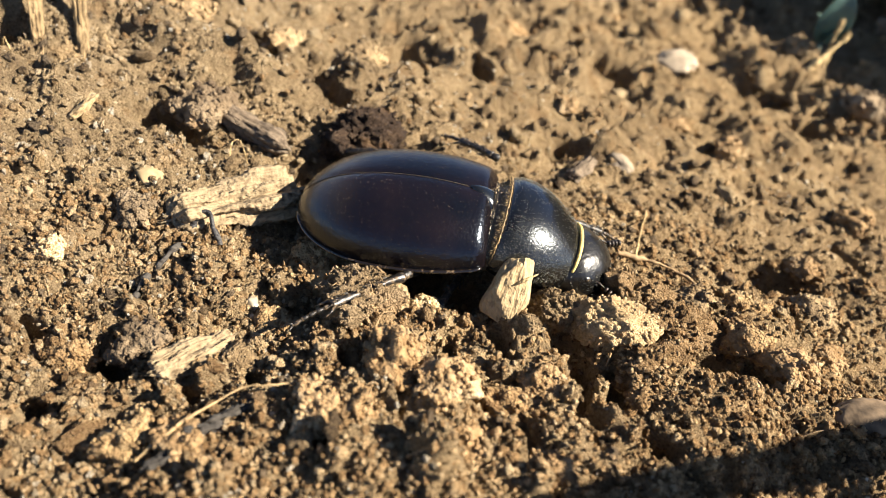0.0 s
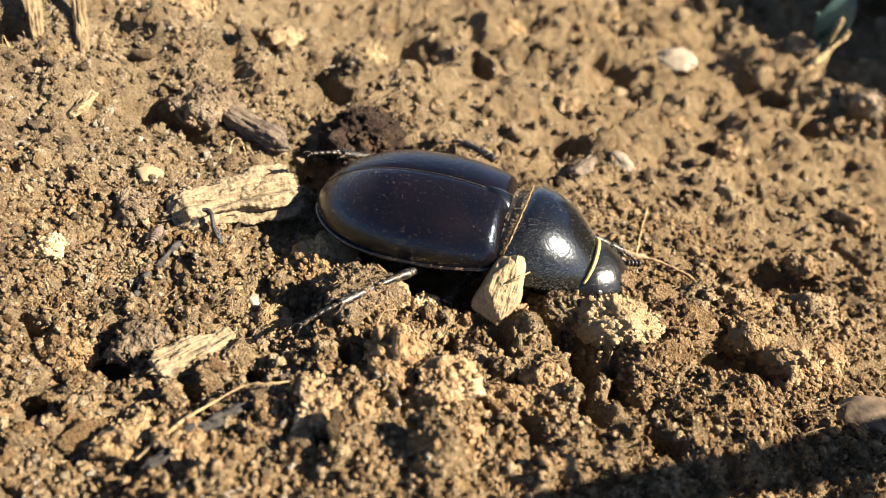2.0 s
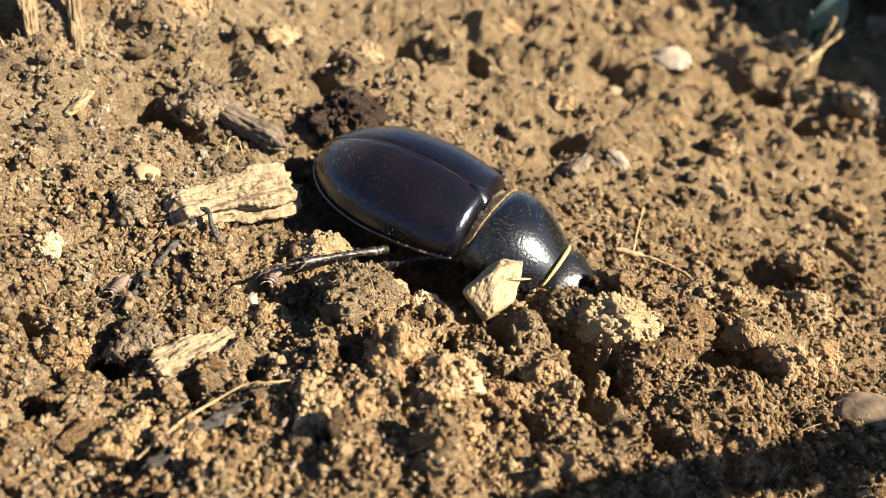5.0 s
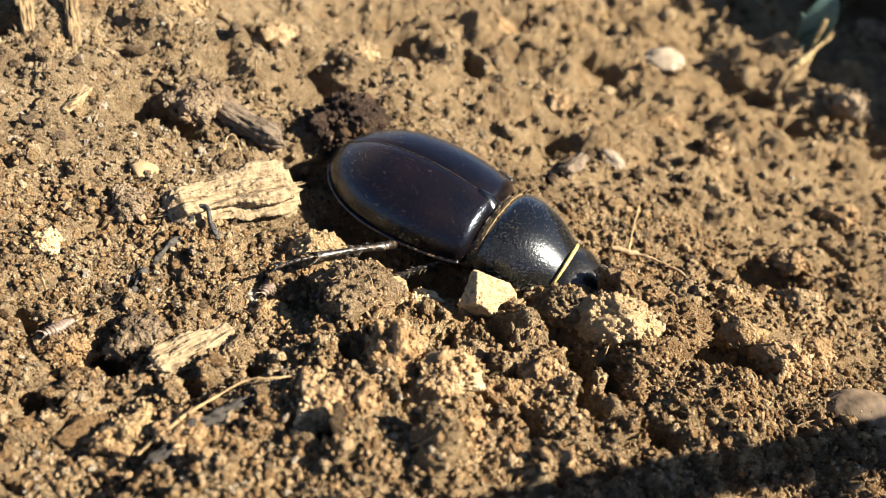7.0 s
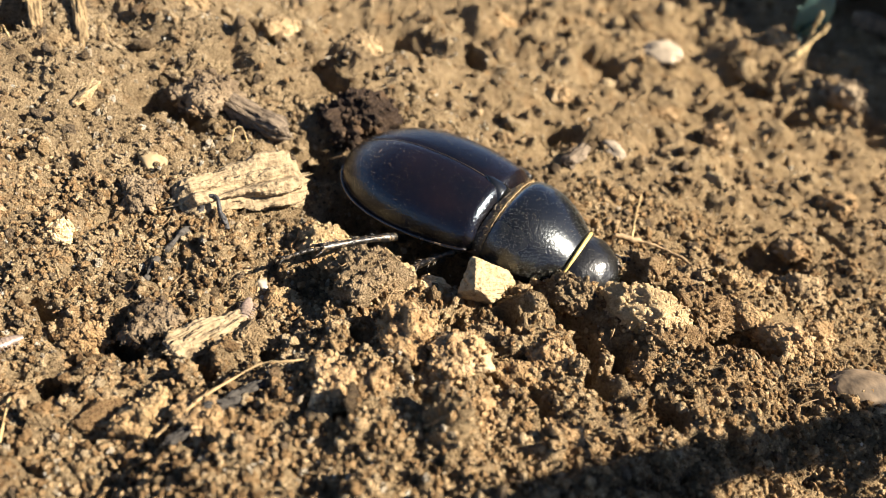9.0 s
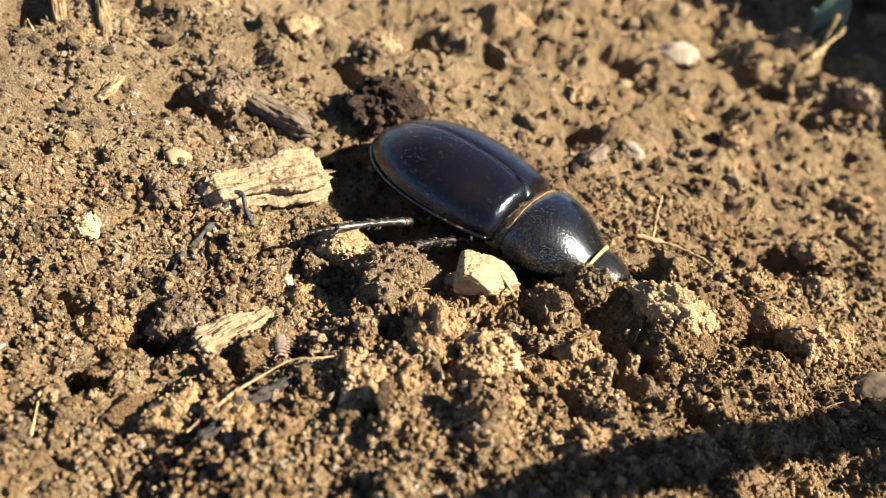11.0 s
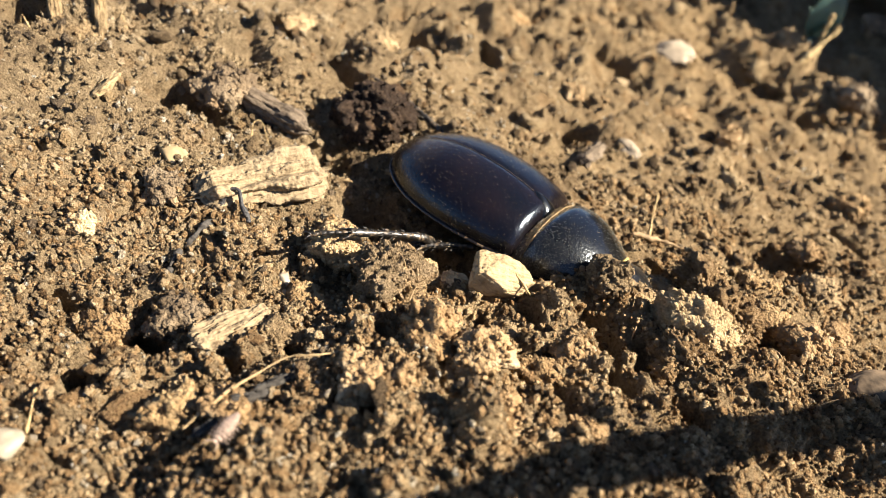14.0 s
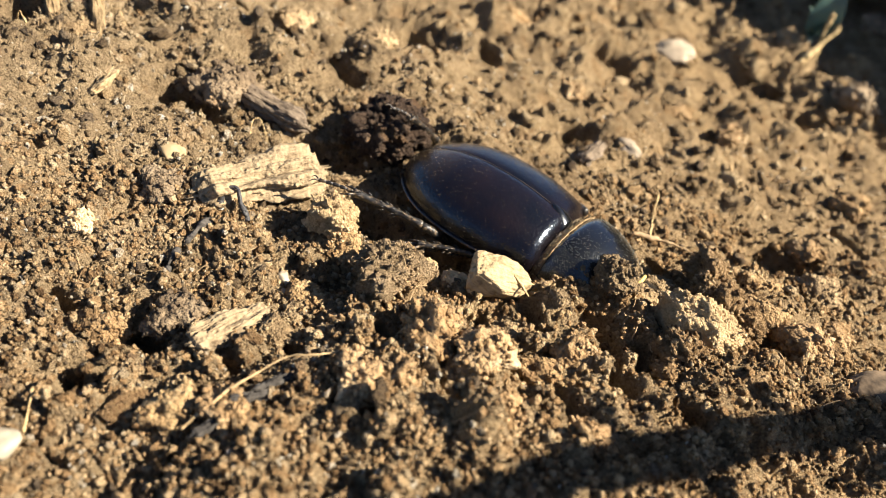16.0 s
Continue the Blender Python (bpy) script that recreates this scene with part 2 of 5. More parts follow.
def fbm(p, octaves=4, seed=0, gain=0.5):
    out, amp = 0.0, 1.0
    for k in range(octaves):
        out = out + amp * vnoise(p * 2 ** k, seed + k)
        amp *= gain
    return out


# ---- the ground, one sheet (millimetres here) ----
def steps(lo, hi, fine, coarse, grow, end):
    """Grid lines: fine from lo, widening to coarse at hi, then growing out to end on both sides."""
    xs = [lo]
    while xs[-1] < hi:
        k = (xs[-1] - lo) / (hi - lo)
        xs.append(xs[-1] + fine + (coarse - fine) * max(0, k) ** 1.5)
    left, right, d = [], [], coarse
    a, z = xs[0], xs[-1]
    while a > -end:
        d *= grow
        a, z = a - d, z + d
        left.append(a)
        right.append(z)
    return np.array(left[::-1] + xs + right)


GX = steps(-78, 112, 0.265, 0.34, 1.45, 40000)
GY = steps(-38, 190, 0.195, 0.84, 1.45, 40000)
X, Y = np.meshgrid(GX, GY)
FLAT = np.stack([X.ravel(), Y.ravel(), 0 * X.ravel()], 1)

# knolls and hollows of the plot: x, y, height
HILLS = [(-30, 20, -2), (-41, 22, 2), (52, 110, 0), (40, 59, -2), (-31, -5, -3), (-15, -22, -5), (5, -20, 1), (14, -12, 5.5),
         (-47, 29, 8), (39, 38, 1), (10, 68, 1), (73, 75, -3), (57, 5, 7), (-25, -18, -5), (-2, -4, -1.5), (69, 110, -3),
         (-32, 39, 3), (38, 8, 4.5), (30, 2, 3.5), (-12, 14, -1), (0, 36, 2), (30, 30, 1), (-15, 70, 2), (-65, 45, 10), (85, 30, 0), (38, -25, 6), (62, -22, 2)]


def lay(x, y):
    """Height of the land at large."""
    top, w = 0 * x, 0 * x + 0.02
    for hx, hy, hz in HILLS:
        s = 9 + 0.10 * max(0, hy)
        g = np.exp(-((x - hx) ** 2 + (y - hy) ** 2) / (2 * s * s))
        top, w = top + g * hz, w + g
    return top / w


H = lay(X, Y)
near = np.exp(-np.maximum(0, np.hypot(X - 15, Y - 60) - 130) ** 2 / (2 * 150.0 ** 2))


def flat(field):
    return np.asarray(field).reshape(X.shape)


# the noise is pulled about, so that clods get crooked outlines
WARP = FLAT + np.stack([2.2 * fbm(FLAT / 7, 3, 61), 2.2 * fbm(FLAT / 7, 3, 67), 0 * FLAT[:, 0]], 1)
H += near * flat(1.5 * fbm(FLAT / 15, 2, 3))
H += (1 - near) * flat(18 * fbm(FLAT / 900, 4, 5))
# clods: round backs with sharp creases between them, at four sizes; the near mounds are the most broken
broken = 0.40 + 0.40 * np.exp(-((X - 28) / 40) ** 2 - ((Y + 12) / 20) ** 2) + 0.15 * flat(vnoise(FLAT / 22, 63))
H += near * broken * flat(3.4 * (np.abs(fbm(WARP / 10.5, 2, 51, 0.4)) ** 0.62 - 0.45))
H += near * broken * flat(1.7 * (np.abs(fbm(WARP / 5.2 + 3.1, 2, 11, 0.45)) ** 0.6 - 0.45))
H += near * broken * flat(1.1 * (np.abs(fbm(WARP / 2.3 + 7.7, 2, 41, 0.5)) ** 0.6 - 0.45))
H += near * flat(0.44 * (np.abs(fbm(WARP / 1.05 + 1.3, 2, 45, 0.5)) ** 0.6 - 0.45))
H += near * flat(0.24 * (np.abs(fbm(WARP / 0.55 + 4.3, 1, 47)) ** 0.6 - 0.45))
# coarser lumps away from the camera
far = np.clip((Y - 40) / 60, 0, 1) * near
H += far * flat(6.0 * np.abs(fbm(WARP / 19, 2, 21)) ** 0.8 + 1.5 * fbm(FLAT / 4.5, 2, 23))
crack = np.clip(1 - np.abs(vnoise(WARP / 8.0, 53)) / 0.10, 0, 1) * np.clip(vnoise(FLAT / 16.0, 57) * 2 + 0.5, 0, 1)
H -= near * broken * flat(2.4 * crack + 1.6 * np.clip(vnoise(WARP / 3.1, 43) - 0.40, 0, 1))
# holes: x, y, radius, depth, stretch along x
def hole(hx, hy, hr, hd, st):
    global H
    H = H - hd * (1.15 if hy > 25 else 1.0) * np.exp(-1.2 * (((X - hx) / (hr * st)) ** 2 + ((Y - hy) / hr) ** 2))


hole(54.2, 9.4, 4, 6, 1.6)
hole(68.5, 40.2, 5, 6, 1.4)
hole(-34.0, 30.5, 2.8, 6, 1.4)
hole(28.7, 58.1, 4, 2, 1.0)
hole(86.5, 98.2, 4.5, 5, 1.4)
hole(-3.7, 74.5, 6, 6, 1.5)
hole(-16.2, 57.2, 4, 5, 1)
hole(-31.3, 58.7, 3, 5, 1)
hole(-49.3, 33.6, 2.2, 5, 1)
hole(-60.5, 34.5, 4, 5, 1)
hole(33.6, 5.1, 2.6, 6, 0.8)
hole(40.1, -1.2, 2.5, 4, 0.7)
hole(74.0, 110.7, 4, 3.5, 2)
hole(39.5, 102.0, 5, 5, 1.4)
hole(-17.6, -11.3, 2.5, 4, 1.4)
hole(-20.9, -18.7, 2, 4, 1)
hole(45.4, 13.8, 2, 3, 1.5)
hole(23.8, -7.5, 1.6, 4, 1)
hole(-10.6, 28.8, 3.5, 2, 1.5)
hole(17.7, 9.5, 4, 6.5, 1.6)
hole(12.6, 11.3, 3, 6, 1.4)
hole(22.2, 12.6, 2.4, 5, 1)
hole(9.6, 9.3, 3, 4, 1.4)
hole(3.5, 6.6, 2.5, 2.5, 1.5)
hole(-2.2, 30.1, 4, 3, 1.2)
hole(1.0, 20.3, 4.5, 3.5, 1.6)
hole(27.0, 9.5, 3.2, 3.2, 1)
hole(31.0, 7.6, 2.2, 1.2, 1.2)
hole(76.8, 114.0, 3.0, 2.4, 1.8)

# mounds: x, y, radius, height, stretch along x
def mound(hx, hy, hr, hh, st):
    global H
    q = 1 - ((X - hx) / (hr * st)) ** 2 - ((Y - hy) / hr) ** 2 + 0.5 * flat(fbm(FLAT / 6, 2, 83))
    H = H + hh * np.clip(q, 0, 1) ** 0.8


mound(-36.0, 47.0, 9.0, 4.0, 1.2)
mound(-20.5, 47.0, 7.0, 4.0, 1.0)
mound(74.0, 121.5, 6.0, 3.0, 1.8)
mound(98.0, 113.0, 7.0, 2.6, 0.8)
mound(57.0, 92.0, 8.0, 2.0, 1.3)
mound(22.0, 92.0, 10.0, 3.0, 1.4)

# crevices between clods: from, to, half width, depth
PIT = 0 * H
RAGGED = 0.5 * flat(vnoise(FLAT / 1.3, 71))


def crevice(ax, ay, bx, by, hw, hd):
    global PIT
    ux, uy = bx - ax, by - ay
    q = np.clip(((X - ax) * ux + (Y - ay) * uy) / (ux * ux + uy * uy), 0, 1)
    d = np.hypot(X - ax - q * ux, Y - ay - q * uy) + RAGGED
    PIT = PIT + hd * np.exp(-np.clip(d / hw, 0, 9) ** 4)


crevice(32.5, 5.2, 35.2, 1.4, 1.4, 9)
crevice(35.2, 1.4, 35.0, -3.6, 1.2, 8)
crevice(39.0, 1.5, 39.7, -3.9, 1.2, 8)
crevice(34.9, -6.3, 36.9, -7.0, 0.9, 5)
crevice(48.5, 9.2, 56.6, 8.4, 1.8, 9)
crevice(46.8, 11.7, 49.6, 8.6, 0.8, 5)
crevice(62.6, 38.4, 69.9, 38.1, 1.8, 6)
crevice(65.8, 28.3, 67.9, 21.9, 1.0, 5)
crevice(23.3, -6.8, 24.6, -8.8, 0.9, 5)
crevice(29.0, -11.0, 30.5, -13.4, 0.9, 5)
crevice(42.2, -7.7, 44.6, -9.1, 1.0, 5)
crevice(14.9, -10.8, 16.5, -13.4, 0.8, 4)
crevice(-18.6, -10.0, -14.9, -13.0, 1.1, 5)
crevice(-21.9, -18.2, -19.5, -20.4, 0.9, 3)
crevice(-6.8, -14.1, -4.8, -15.7, 0.8, 4)
crevice(-2.3, -9.8, 0.1, -11.5, 0.7, 4)
crevice(7.5, -6.0, 9.9, -9.4, 0.8, 4)
crevice(6.6, -17.6, 9.4, -18.8, 0.9, 4)
crevice(69.7, 18.3, 72.9, 15.3, 1.0, 5)
crevice(24.3, 2.7, 26.2, -1.3, 0.8, 5)
crevice(19.2, 0.6, 19.4, -4.0, 0.8, 4)
crevice(-29.5, -8.8, -26.4, -10.4, 0.8, 3)
crevice(42.1, 23.0, 45.3, 19.4, 0.9, 5)
crevice(69.5, 107.8, 80.5, 112.7, 1.8, 5)
crevice(86.3, 103.6, 88.7, 96.9, 1.6, 5)
crevice(80.1, 102.6, 84.0, 102.2, 1.2, 4)
crevice(30.1, 61.5, 32.6, 60.3, 1.6, 5)
crevice(36.1, 102.9, 40.1, 101.8, 2.6, 6)
crevice(10.0, 78.8, 12.3, 72.1, 1.6, 5)
crevice(30.5, 121.1, 34.9, 120.5, 2.6, 5)
crevice(-14.5, 54.9, -10.0, 49.1, 1.5, 5)
crevice(-31.9, 59.7, -25.8, 55.3, 1.8, 5)
crevice(-31.5, 32.2, -26.2, 28.4, 1.5, 5)
crevice(-4.4, 77.5, -0.4, 73.1, 2.4, 6)
crevice(80.8, 52.6, 83.9, 49.2, 1.6, 5)
# the trough that the beetle has worn
for bx, by, turn, top in [(7.7, 17.5, 2, 2.4), (6.8, 23.7, -12, 1.6), (10.4, 24.8, -24, 0.2), (11.5, 26.5, -28, -0.8), (16.9, 24.5, -26, -1.4)]:
    c, s = math.cos(radians(turn)), math.sin(radians(turn))
    u, v = c * (X - bx) + s * (Y - by), -s * (X - bx) + c * (Y - by)
    q = np.clip((1.25 - np.hypot((u + 1) / 16.5, (v + 1.2) / 11.0)) / 0.35, 0, 1)
    H = np.where(H > top, H + (top - H) * q, H)

# hollows round the tail and under the belly: x, y, radius, depth
for hx, hy, hr, hd in [(-8.0, 31.0, 3.0, 5), (-0.3, 21.6, 3.4, 3.5), (4.4, 17.1, 3.6, 4), (11.7, 13.4, 3.6, 5), (17.4, 12.8, 3.0, 5), (11.4, 10.1, 3.2, 3)]:
    H -= hd * np.exp(-1.1 * ((X - hx) ** 2 + (Y - hy) ** 2) / hr ** 2)

# crumbs pressed into the surface: domes laid over the sheet
rng = np.random.default_rng(7)


def heap(n, rlo, rhi, box, rise):
    xs, ys = rng.uniform(box[0], box[1], n), rng.uniform(box[2], box[3], n)
    rs = rlo * (rhi / rlo) ** (rng.random(n) ** 1.8)
    tilts = rng.normal(size=(n, 2)) * 0.35
    for x, y, r, e, a, (tx, ty) in zip(xs, ys, rs, rng.uniform(0.55, 1.0, n), rng.uniform(0, 3.14, n), tilts):
        i0, i1 = np.searchsorted(GX, (x - r, x + r))
        j0, j1 = np.searchsorted(GY, (y - r, y + r))
        if i1 - i0 < 2 or j1 - j0 < 2:
            continue
        dx, dy = GX[i0:i1][None] - x, GY[j0:j1][:, None] - y
        c, s = math.cos(a), math.sin(a)
        q = 1 - ((c * dx + s * dy) / r) ** 2 - ((c * dy - s * dx) / (r * e)) ** 2
        base = H[(j0 + j1) // 2, (i0 + i1) // 2]
        dome = base + r * rise * (np.clip(q, 0, 1) ** 0.36 - 0.45) + tx * dx + ty * dy
        part_ = H[j0:j1, i0:i1]
        H[j0:j1, i0:i1] = np.where(q > 0, np.maximum(part_, dome), part_)


heap(420, 1.0, 3.0, (-66, 112, -38, 120), 0.5)
heap(160, 1.2, 3.0, (-30, 85, -37, 14), 0.7)
heap(5000, 0.3, 0.8, (-76, 90, -38, 42), 0.75)
heap(16000, 0.2, 0.5, (-55, 85, -38, 45), 0.85)
H += near * (0.26 * fbm(FLAT / 0.8, 2, 31)).reshape(X.shape)
H -= 1.5 * PIT


def ground_at(x, y):
    """Height of the finished ground at x, y (arrays, mm)."""
    i = np.clip(np.searchsorted(GX, x), 1, len(GX) - 1)
    j = np.clip(np.searchsorted(GY, y), 1, len(GY) - 1)
    return H[j, i]


def sheet_mesh(name, verts, faces, material, smooth=True):
    me = bpy.data.meshes.new(name)
    n, k = faces.shape
    me.vertices.add(len(verts))
    me.vertices.foreach_set("co", (verts * MM).astype(np.float32).ravel())
    me.loops.add(n * k)
    me.loops.foreach_set("vertex_index", faces.astype(np.int32).ravel())
    me.polygons.add(n)
    me.polygons.foreach_set("loop_start", np.arange(0, n * k, k, dtype=np.int32))
    me.polygons.foreach_set("use_smooth", np.full(n, smooth))
    me.update(calc_edges=True)
    me.materials.append(material)
    return me


ny, nx = X.shape
idx = np.arange(nx * ny).reshape(ny, nx)
quads = np.stack([idx[:-1, :-1], idx[:-1, 1:], idx[1:, 1:], idx[1:, :-1]], -1).reshape(-1, 4)
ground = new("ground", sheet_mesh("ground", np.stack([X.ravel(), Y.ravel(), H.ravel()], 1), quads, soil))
tagged(ground, "dry crumbly brown garden soil, loose and uneven", "ground", kind="structure")


# ---- shapes ----
def ball(sub):
    bm = bmesh.new()
    bmesh.ops.create_icosphere(bm, subdivisions=sub, radius=1)
    v = np.array([q.co[:] for q in bm.verts])
    f = np.array([[q.index for q in p.verts] for p in bm.faces])
    bm.free()
    return v, f


BALL1, BALL2, BALL3, BALLM, BALL4 = ball(1), ball(2), ball(3), ball(4), ball(5)


def lump(sub, size, seed, rough=0.35, facets=0.0, crumbs=0.0):
    """An uneven clod: a ball pushed about by noise; facets cut flat sides, crumbs stud it with grains."""
    v, f = sub
    d = 1 + rough * fbm(v * 1.3 + seed * 3.7, 4, seed, 0.55)
    v = v * d[:, None]
    r = np.random.default_rng(seed)
    if facets:
        for _ in range(9):
            n = r.normal(size=3)
            n /= np.linalg.norm(n)
            h = r.uniform(0.55, 0.85)
            over = np.maximum(0, v @ n - h)
            v = v - facets * over[:, None] * n
    if crumbs:
        w = v / np.linalg.norm(v, axis=1)[:, None]
        for n, lo, hi, amp in ((70, 0.012, 0.05, 0.9), (420, 0.003, 0.012, 0.8)):
            c = r.normal(size=(n, 3))
            c /= np.linalg.norm(c, axis=1)[:, None]
            near_ = np.clip(1 - (1 - w @ c.T) / r.uniform(lo, hi, n), 0, 1)
            v = v + w * (amp * crumbs * np.sqrt(near_.max(1)))[:, None]
        v = v + w * (0.9 * crumbs * fbm(v * 12, 2, seed + 4) - 0.5 * crumbs * np.clip(vnoise(v * 4.5, seed + 9) - 0.3, 0, 1))[:, None]
    return v * np.array(size), f


def part(name, mesh, parent=None, label="", m=None):
    ob = new(name, mesh)
    ob.parent = parent
    if m is not None:
        ob.matrix_local = m
    return tagged(ob, label)


def tube(points, radii, sides=8, closed=True):
    """A round rod along points (mm) with a radius at each."""
    P, rr = np.array(points, float), np.array(radii, float)
    T = np.gradient(P, axis=0)
    T /= np.linalg.norm(T, axis=1)[:, None] + 1e-9
    up = np.array([0, 0, 1.0]) if abs(T[0, 2]) < 0.9 else np.array([1.0, 0, 0])
    V = []
    for p, t, r in zip(P, T, rr):
        s = np.cross(t, up)
        s /= np.linalg.norm(s) + 1e-9
        w = np.cross(s, t)
        for k in range(sides):
            a = 2 * math.pi * k / sides
            V.append(p + r * (math.cos(a) * s + math.sin(a) * w))
    F = []
    for i in range(len(P) - 1):
        for k in range(sides):
            q = (k + 1) % sides
            F.append((i * sides + k, i * sides + q, (i + 1) * sides + q, (i + 1) * sides + k))
    V += [P[0], P[-1]]
    a, b = len(V) - 2, len(V) - 1
    for k in range(sides):
        q = (k + 1) % sides
        F.append((a, q, k, k))
        F.append((b, (len(P) - 1) * sides + k, (len(P) - 1) * sides + q, (len(P) - 1) * sides + q))
    return np.array(V), F


def poly_mesh(name, pieces, material, smooth=True):
    """One mesh from pieces of (verts in mm, faces); a repeated last corner makes a triangle."""
    V, F, o = [], [], 0
    for v, f in pieces:
        V.append(np.asarray(v, float))
        for q in f:
            q = [int(k) + o for k in q]
            F.append(q[:3] if len(q) == 4 and q[2] == q[3] else q)
        o += len(v)
    me = bpy.data.meshes.new(name)
    me.from_pydata((np.concatenate(V) * MM).tolist(), [], F)
    me.polygons.foreach_set("use_smooth", [smooth] * len(me.polygons))
    me.materials.append(material)
    me.update()
    return me


def spun(points, n):
    """n points along a smooth line through the given ones."""
    P = np.array(points, float)
    k = np.linspace(0, len(P) - 1, n)
    out = []
    for u in k:
        i = min(int(u), len(P) - 2)
        t = u - i
        p0, p1, p2, p3 = P[max(i - 1, 0)], P[i], P[i + 1], P[min(i + 2, len(P) - 1)]
        out.append(0.5 * (2 * p1 + (p2 - p0) * t + (2 * p0 - 5 * p1 + 4 * p2 - p3) * t * t + (3 * p1 - p0 - 3 * p2 + p3) * t ** 3))
    return np.array(out)


# ---- the beetle (its own space in mm: x ahead, y to its left, z up, origin where shell and pronotum meet) ----
beetle = tagged(new("beetle"), "glossy black scarab-like beetle digging head-first into the soil", "beetle")


def elytron(side):
    V, F = [], []
    n, k = 64, 30
    for i in range(n + 1):
        s = i / n
        x = -0.5 - 26.3 * s
        if s < 0.42:
            w = 10.4 * (1 - 0.17 * ((0.42 - s) / 0.42) ** 2.4)
            h = 6.72 - 1.66 * ((0.42 - s) / 0.42) ** 2
        else:
            q = (s - 0.42) / 0.58
            w = 10.4 * max(0, 1 - q ** 2.25) ** 0.54
            h = 0.33 + 6.39 * max(0, 1 - q ** 2.3) ** 0.62
        roll = max(0, 1 - s / 0.05)
        h *= 1 - 0.28 * roll ** 2
        w *= 1 - 0.07 * roll ** 2
        for j in range(k + 1):
            a = j / k * math.pi / 2
            y = w * math.sin(a) ** 0.93
            z = h * math.cos(a) ** 0.86 if j < k else 0.0
            groove = 0.16 * math.exp(-((y / 0.45) ** 2))
            V.append((x, side * (0.05 + y), z - groove + 0.25 * math.exp(-((j - k) / 1.1) ** 2)))
        # turned-in edge
        V.append((x, side * (0.05 + max(0, w + 0.22)), 0.05))
        V.append((x, side * (0.05 + max(0, w - 0.7)), -0.7))
    m = k + 3
    for i in range(n):
        for j in range(m - 1):
            q = (i * m + j, i * m + j + 1, (i + 1) * m + j + 1, (i + 1) * m + j)
            F.append(q if side < 0 else q[::-1])
    return np.array(V), F


for sd in (-1, 1):
    part("elytron", poly_mesh("elytron", [elytron(sd)], elytra_shell), beetle, "dark brownish-black pitted wing case")
SUTURE = [(-0.5 - 26.3 * s, 0, (6.72 - 1.66 * ((0.42 - s) / 0.42) ** 2 if s < 0.42 else 0.33 + 6.39 * (1 - ((s - 0.42) / 0.58) ** 2.3) ** 0.62) - 0.10) for s in np.linspace(0.13, 0.985, 40)]
for sd in (-1, 1):
    edge = elytron(sd)[0].reshape(65, 33, 3)[:, 31] + (0, 0.05 * sd, 0.12)
    part("rim", poly_mesh("rim", [tube(edge[1:-1], [0.24] * 63, 8)], rim_shell), beetle, "raised bead along the wing case's edge")
part("suture", poly_mesh("suture", [tube(SUTURE, [0.032] * len(SUTURE), 6)], seam_skin), beetle, "thin pale seam between the wing cases")


def dome(x0, x1, width, height, bottom, n=40, k=28):
    """A closed shield: half-width, height and lower edge as functions of 0..1 from rear to front."""
    V, F = [], []
    for i in range(n + 1):
        s = i / n
        w, h, z0 = width(s), height(s), bottom(s)
        for j in range(k + 1):
            a = (j / k - 0.5) * math.pi
            V.append((x0 + (x1 - x0) * s, w * math.copysign(abs(math.sin(a)) ** 0.92, a), z0 + (h - z0) * abs(math.cos(a)) ** 0.85))
        V.append((x0 + (x1 - x0) * s, w * 0.75, z0 - 1.0))
        V.append((x0 + (x1 - x0) * s, -w * 0.75, z0 - 1.0))
    m = k + 3
    for i in range(n):
        for j in range(m):
            F.append((i * m + j, (i + 1) * m + j, (i + 1) * m + (j + 1) % m, i * m + (j + 1) % m))
    F.append(tuple(range(m)))
    F.append(tuple(range(n * m + m - 1, n * m - 1, -1)))
    return np.array(V), F


v, f = lump(BALLM, (12.8, 9.3, 3.2), 5, 0.03)
v[:, 0] -= 13.2
v[:, 2] -= 0.6
part("abdomen", poly_mesh("abdomen", [(v, f)], belly_shell), beetle, "dark brown belly under the shell")
part("scutellum", poly_mesh("scutellum", [dome(-3.6, -0.4, lambda s: 0.15 + 1.75 * math.sin(1.9 * s) ** 0.8, lambda s: 6.02 - 1.35 * s ** 2, lambda s: 3.0, 16, 16)], pronotum_shell), beetle, "smooth rounded triangular plate")

part("neck_membrane", poly_mesh("neck_membrane", [dome(-1.6, 1.9, lambda s: 7.6 - 0.5 * s, lambda s: 3.75 + 0.25 * math.sin(9 * s), lambda s: -1.5, 22, 40)], membrane), beetle, "tan dusty skin between shell and shield")

SHIELD = (
    lambda s: 8.7 * (1 - 0.10 * (1 - s) ** 6 - 0.40 * s ** 2.4),
    lambda s: 3.7 - 0.9 * (1 - min(1, s / 0.16)) ** 2 - 3.2 * max(0, (s - 0.28) / 0.72) ** 1.7,
    lambda s: -3.0 - 0.9 * s)
pronotum = part("pronotum", poly_mesh("pronotum", [dome(0.3, 10.9, *SHIELD)], pronotum_shell), beetle, "domed glossy black shield with stippled sides", pose(0.0005, 0, 0.002))


def rim(x, width, low, high, n):
    """Points of an arch over the back at x."""
    return [(x, width * math.copysign(abs(math.sin(a)) ** 0.92, a), low + (high - low) * abs(math.cos(a)) ** 0.85) for a in np.linspace(-1.5, 1.5, n)]


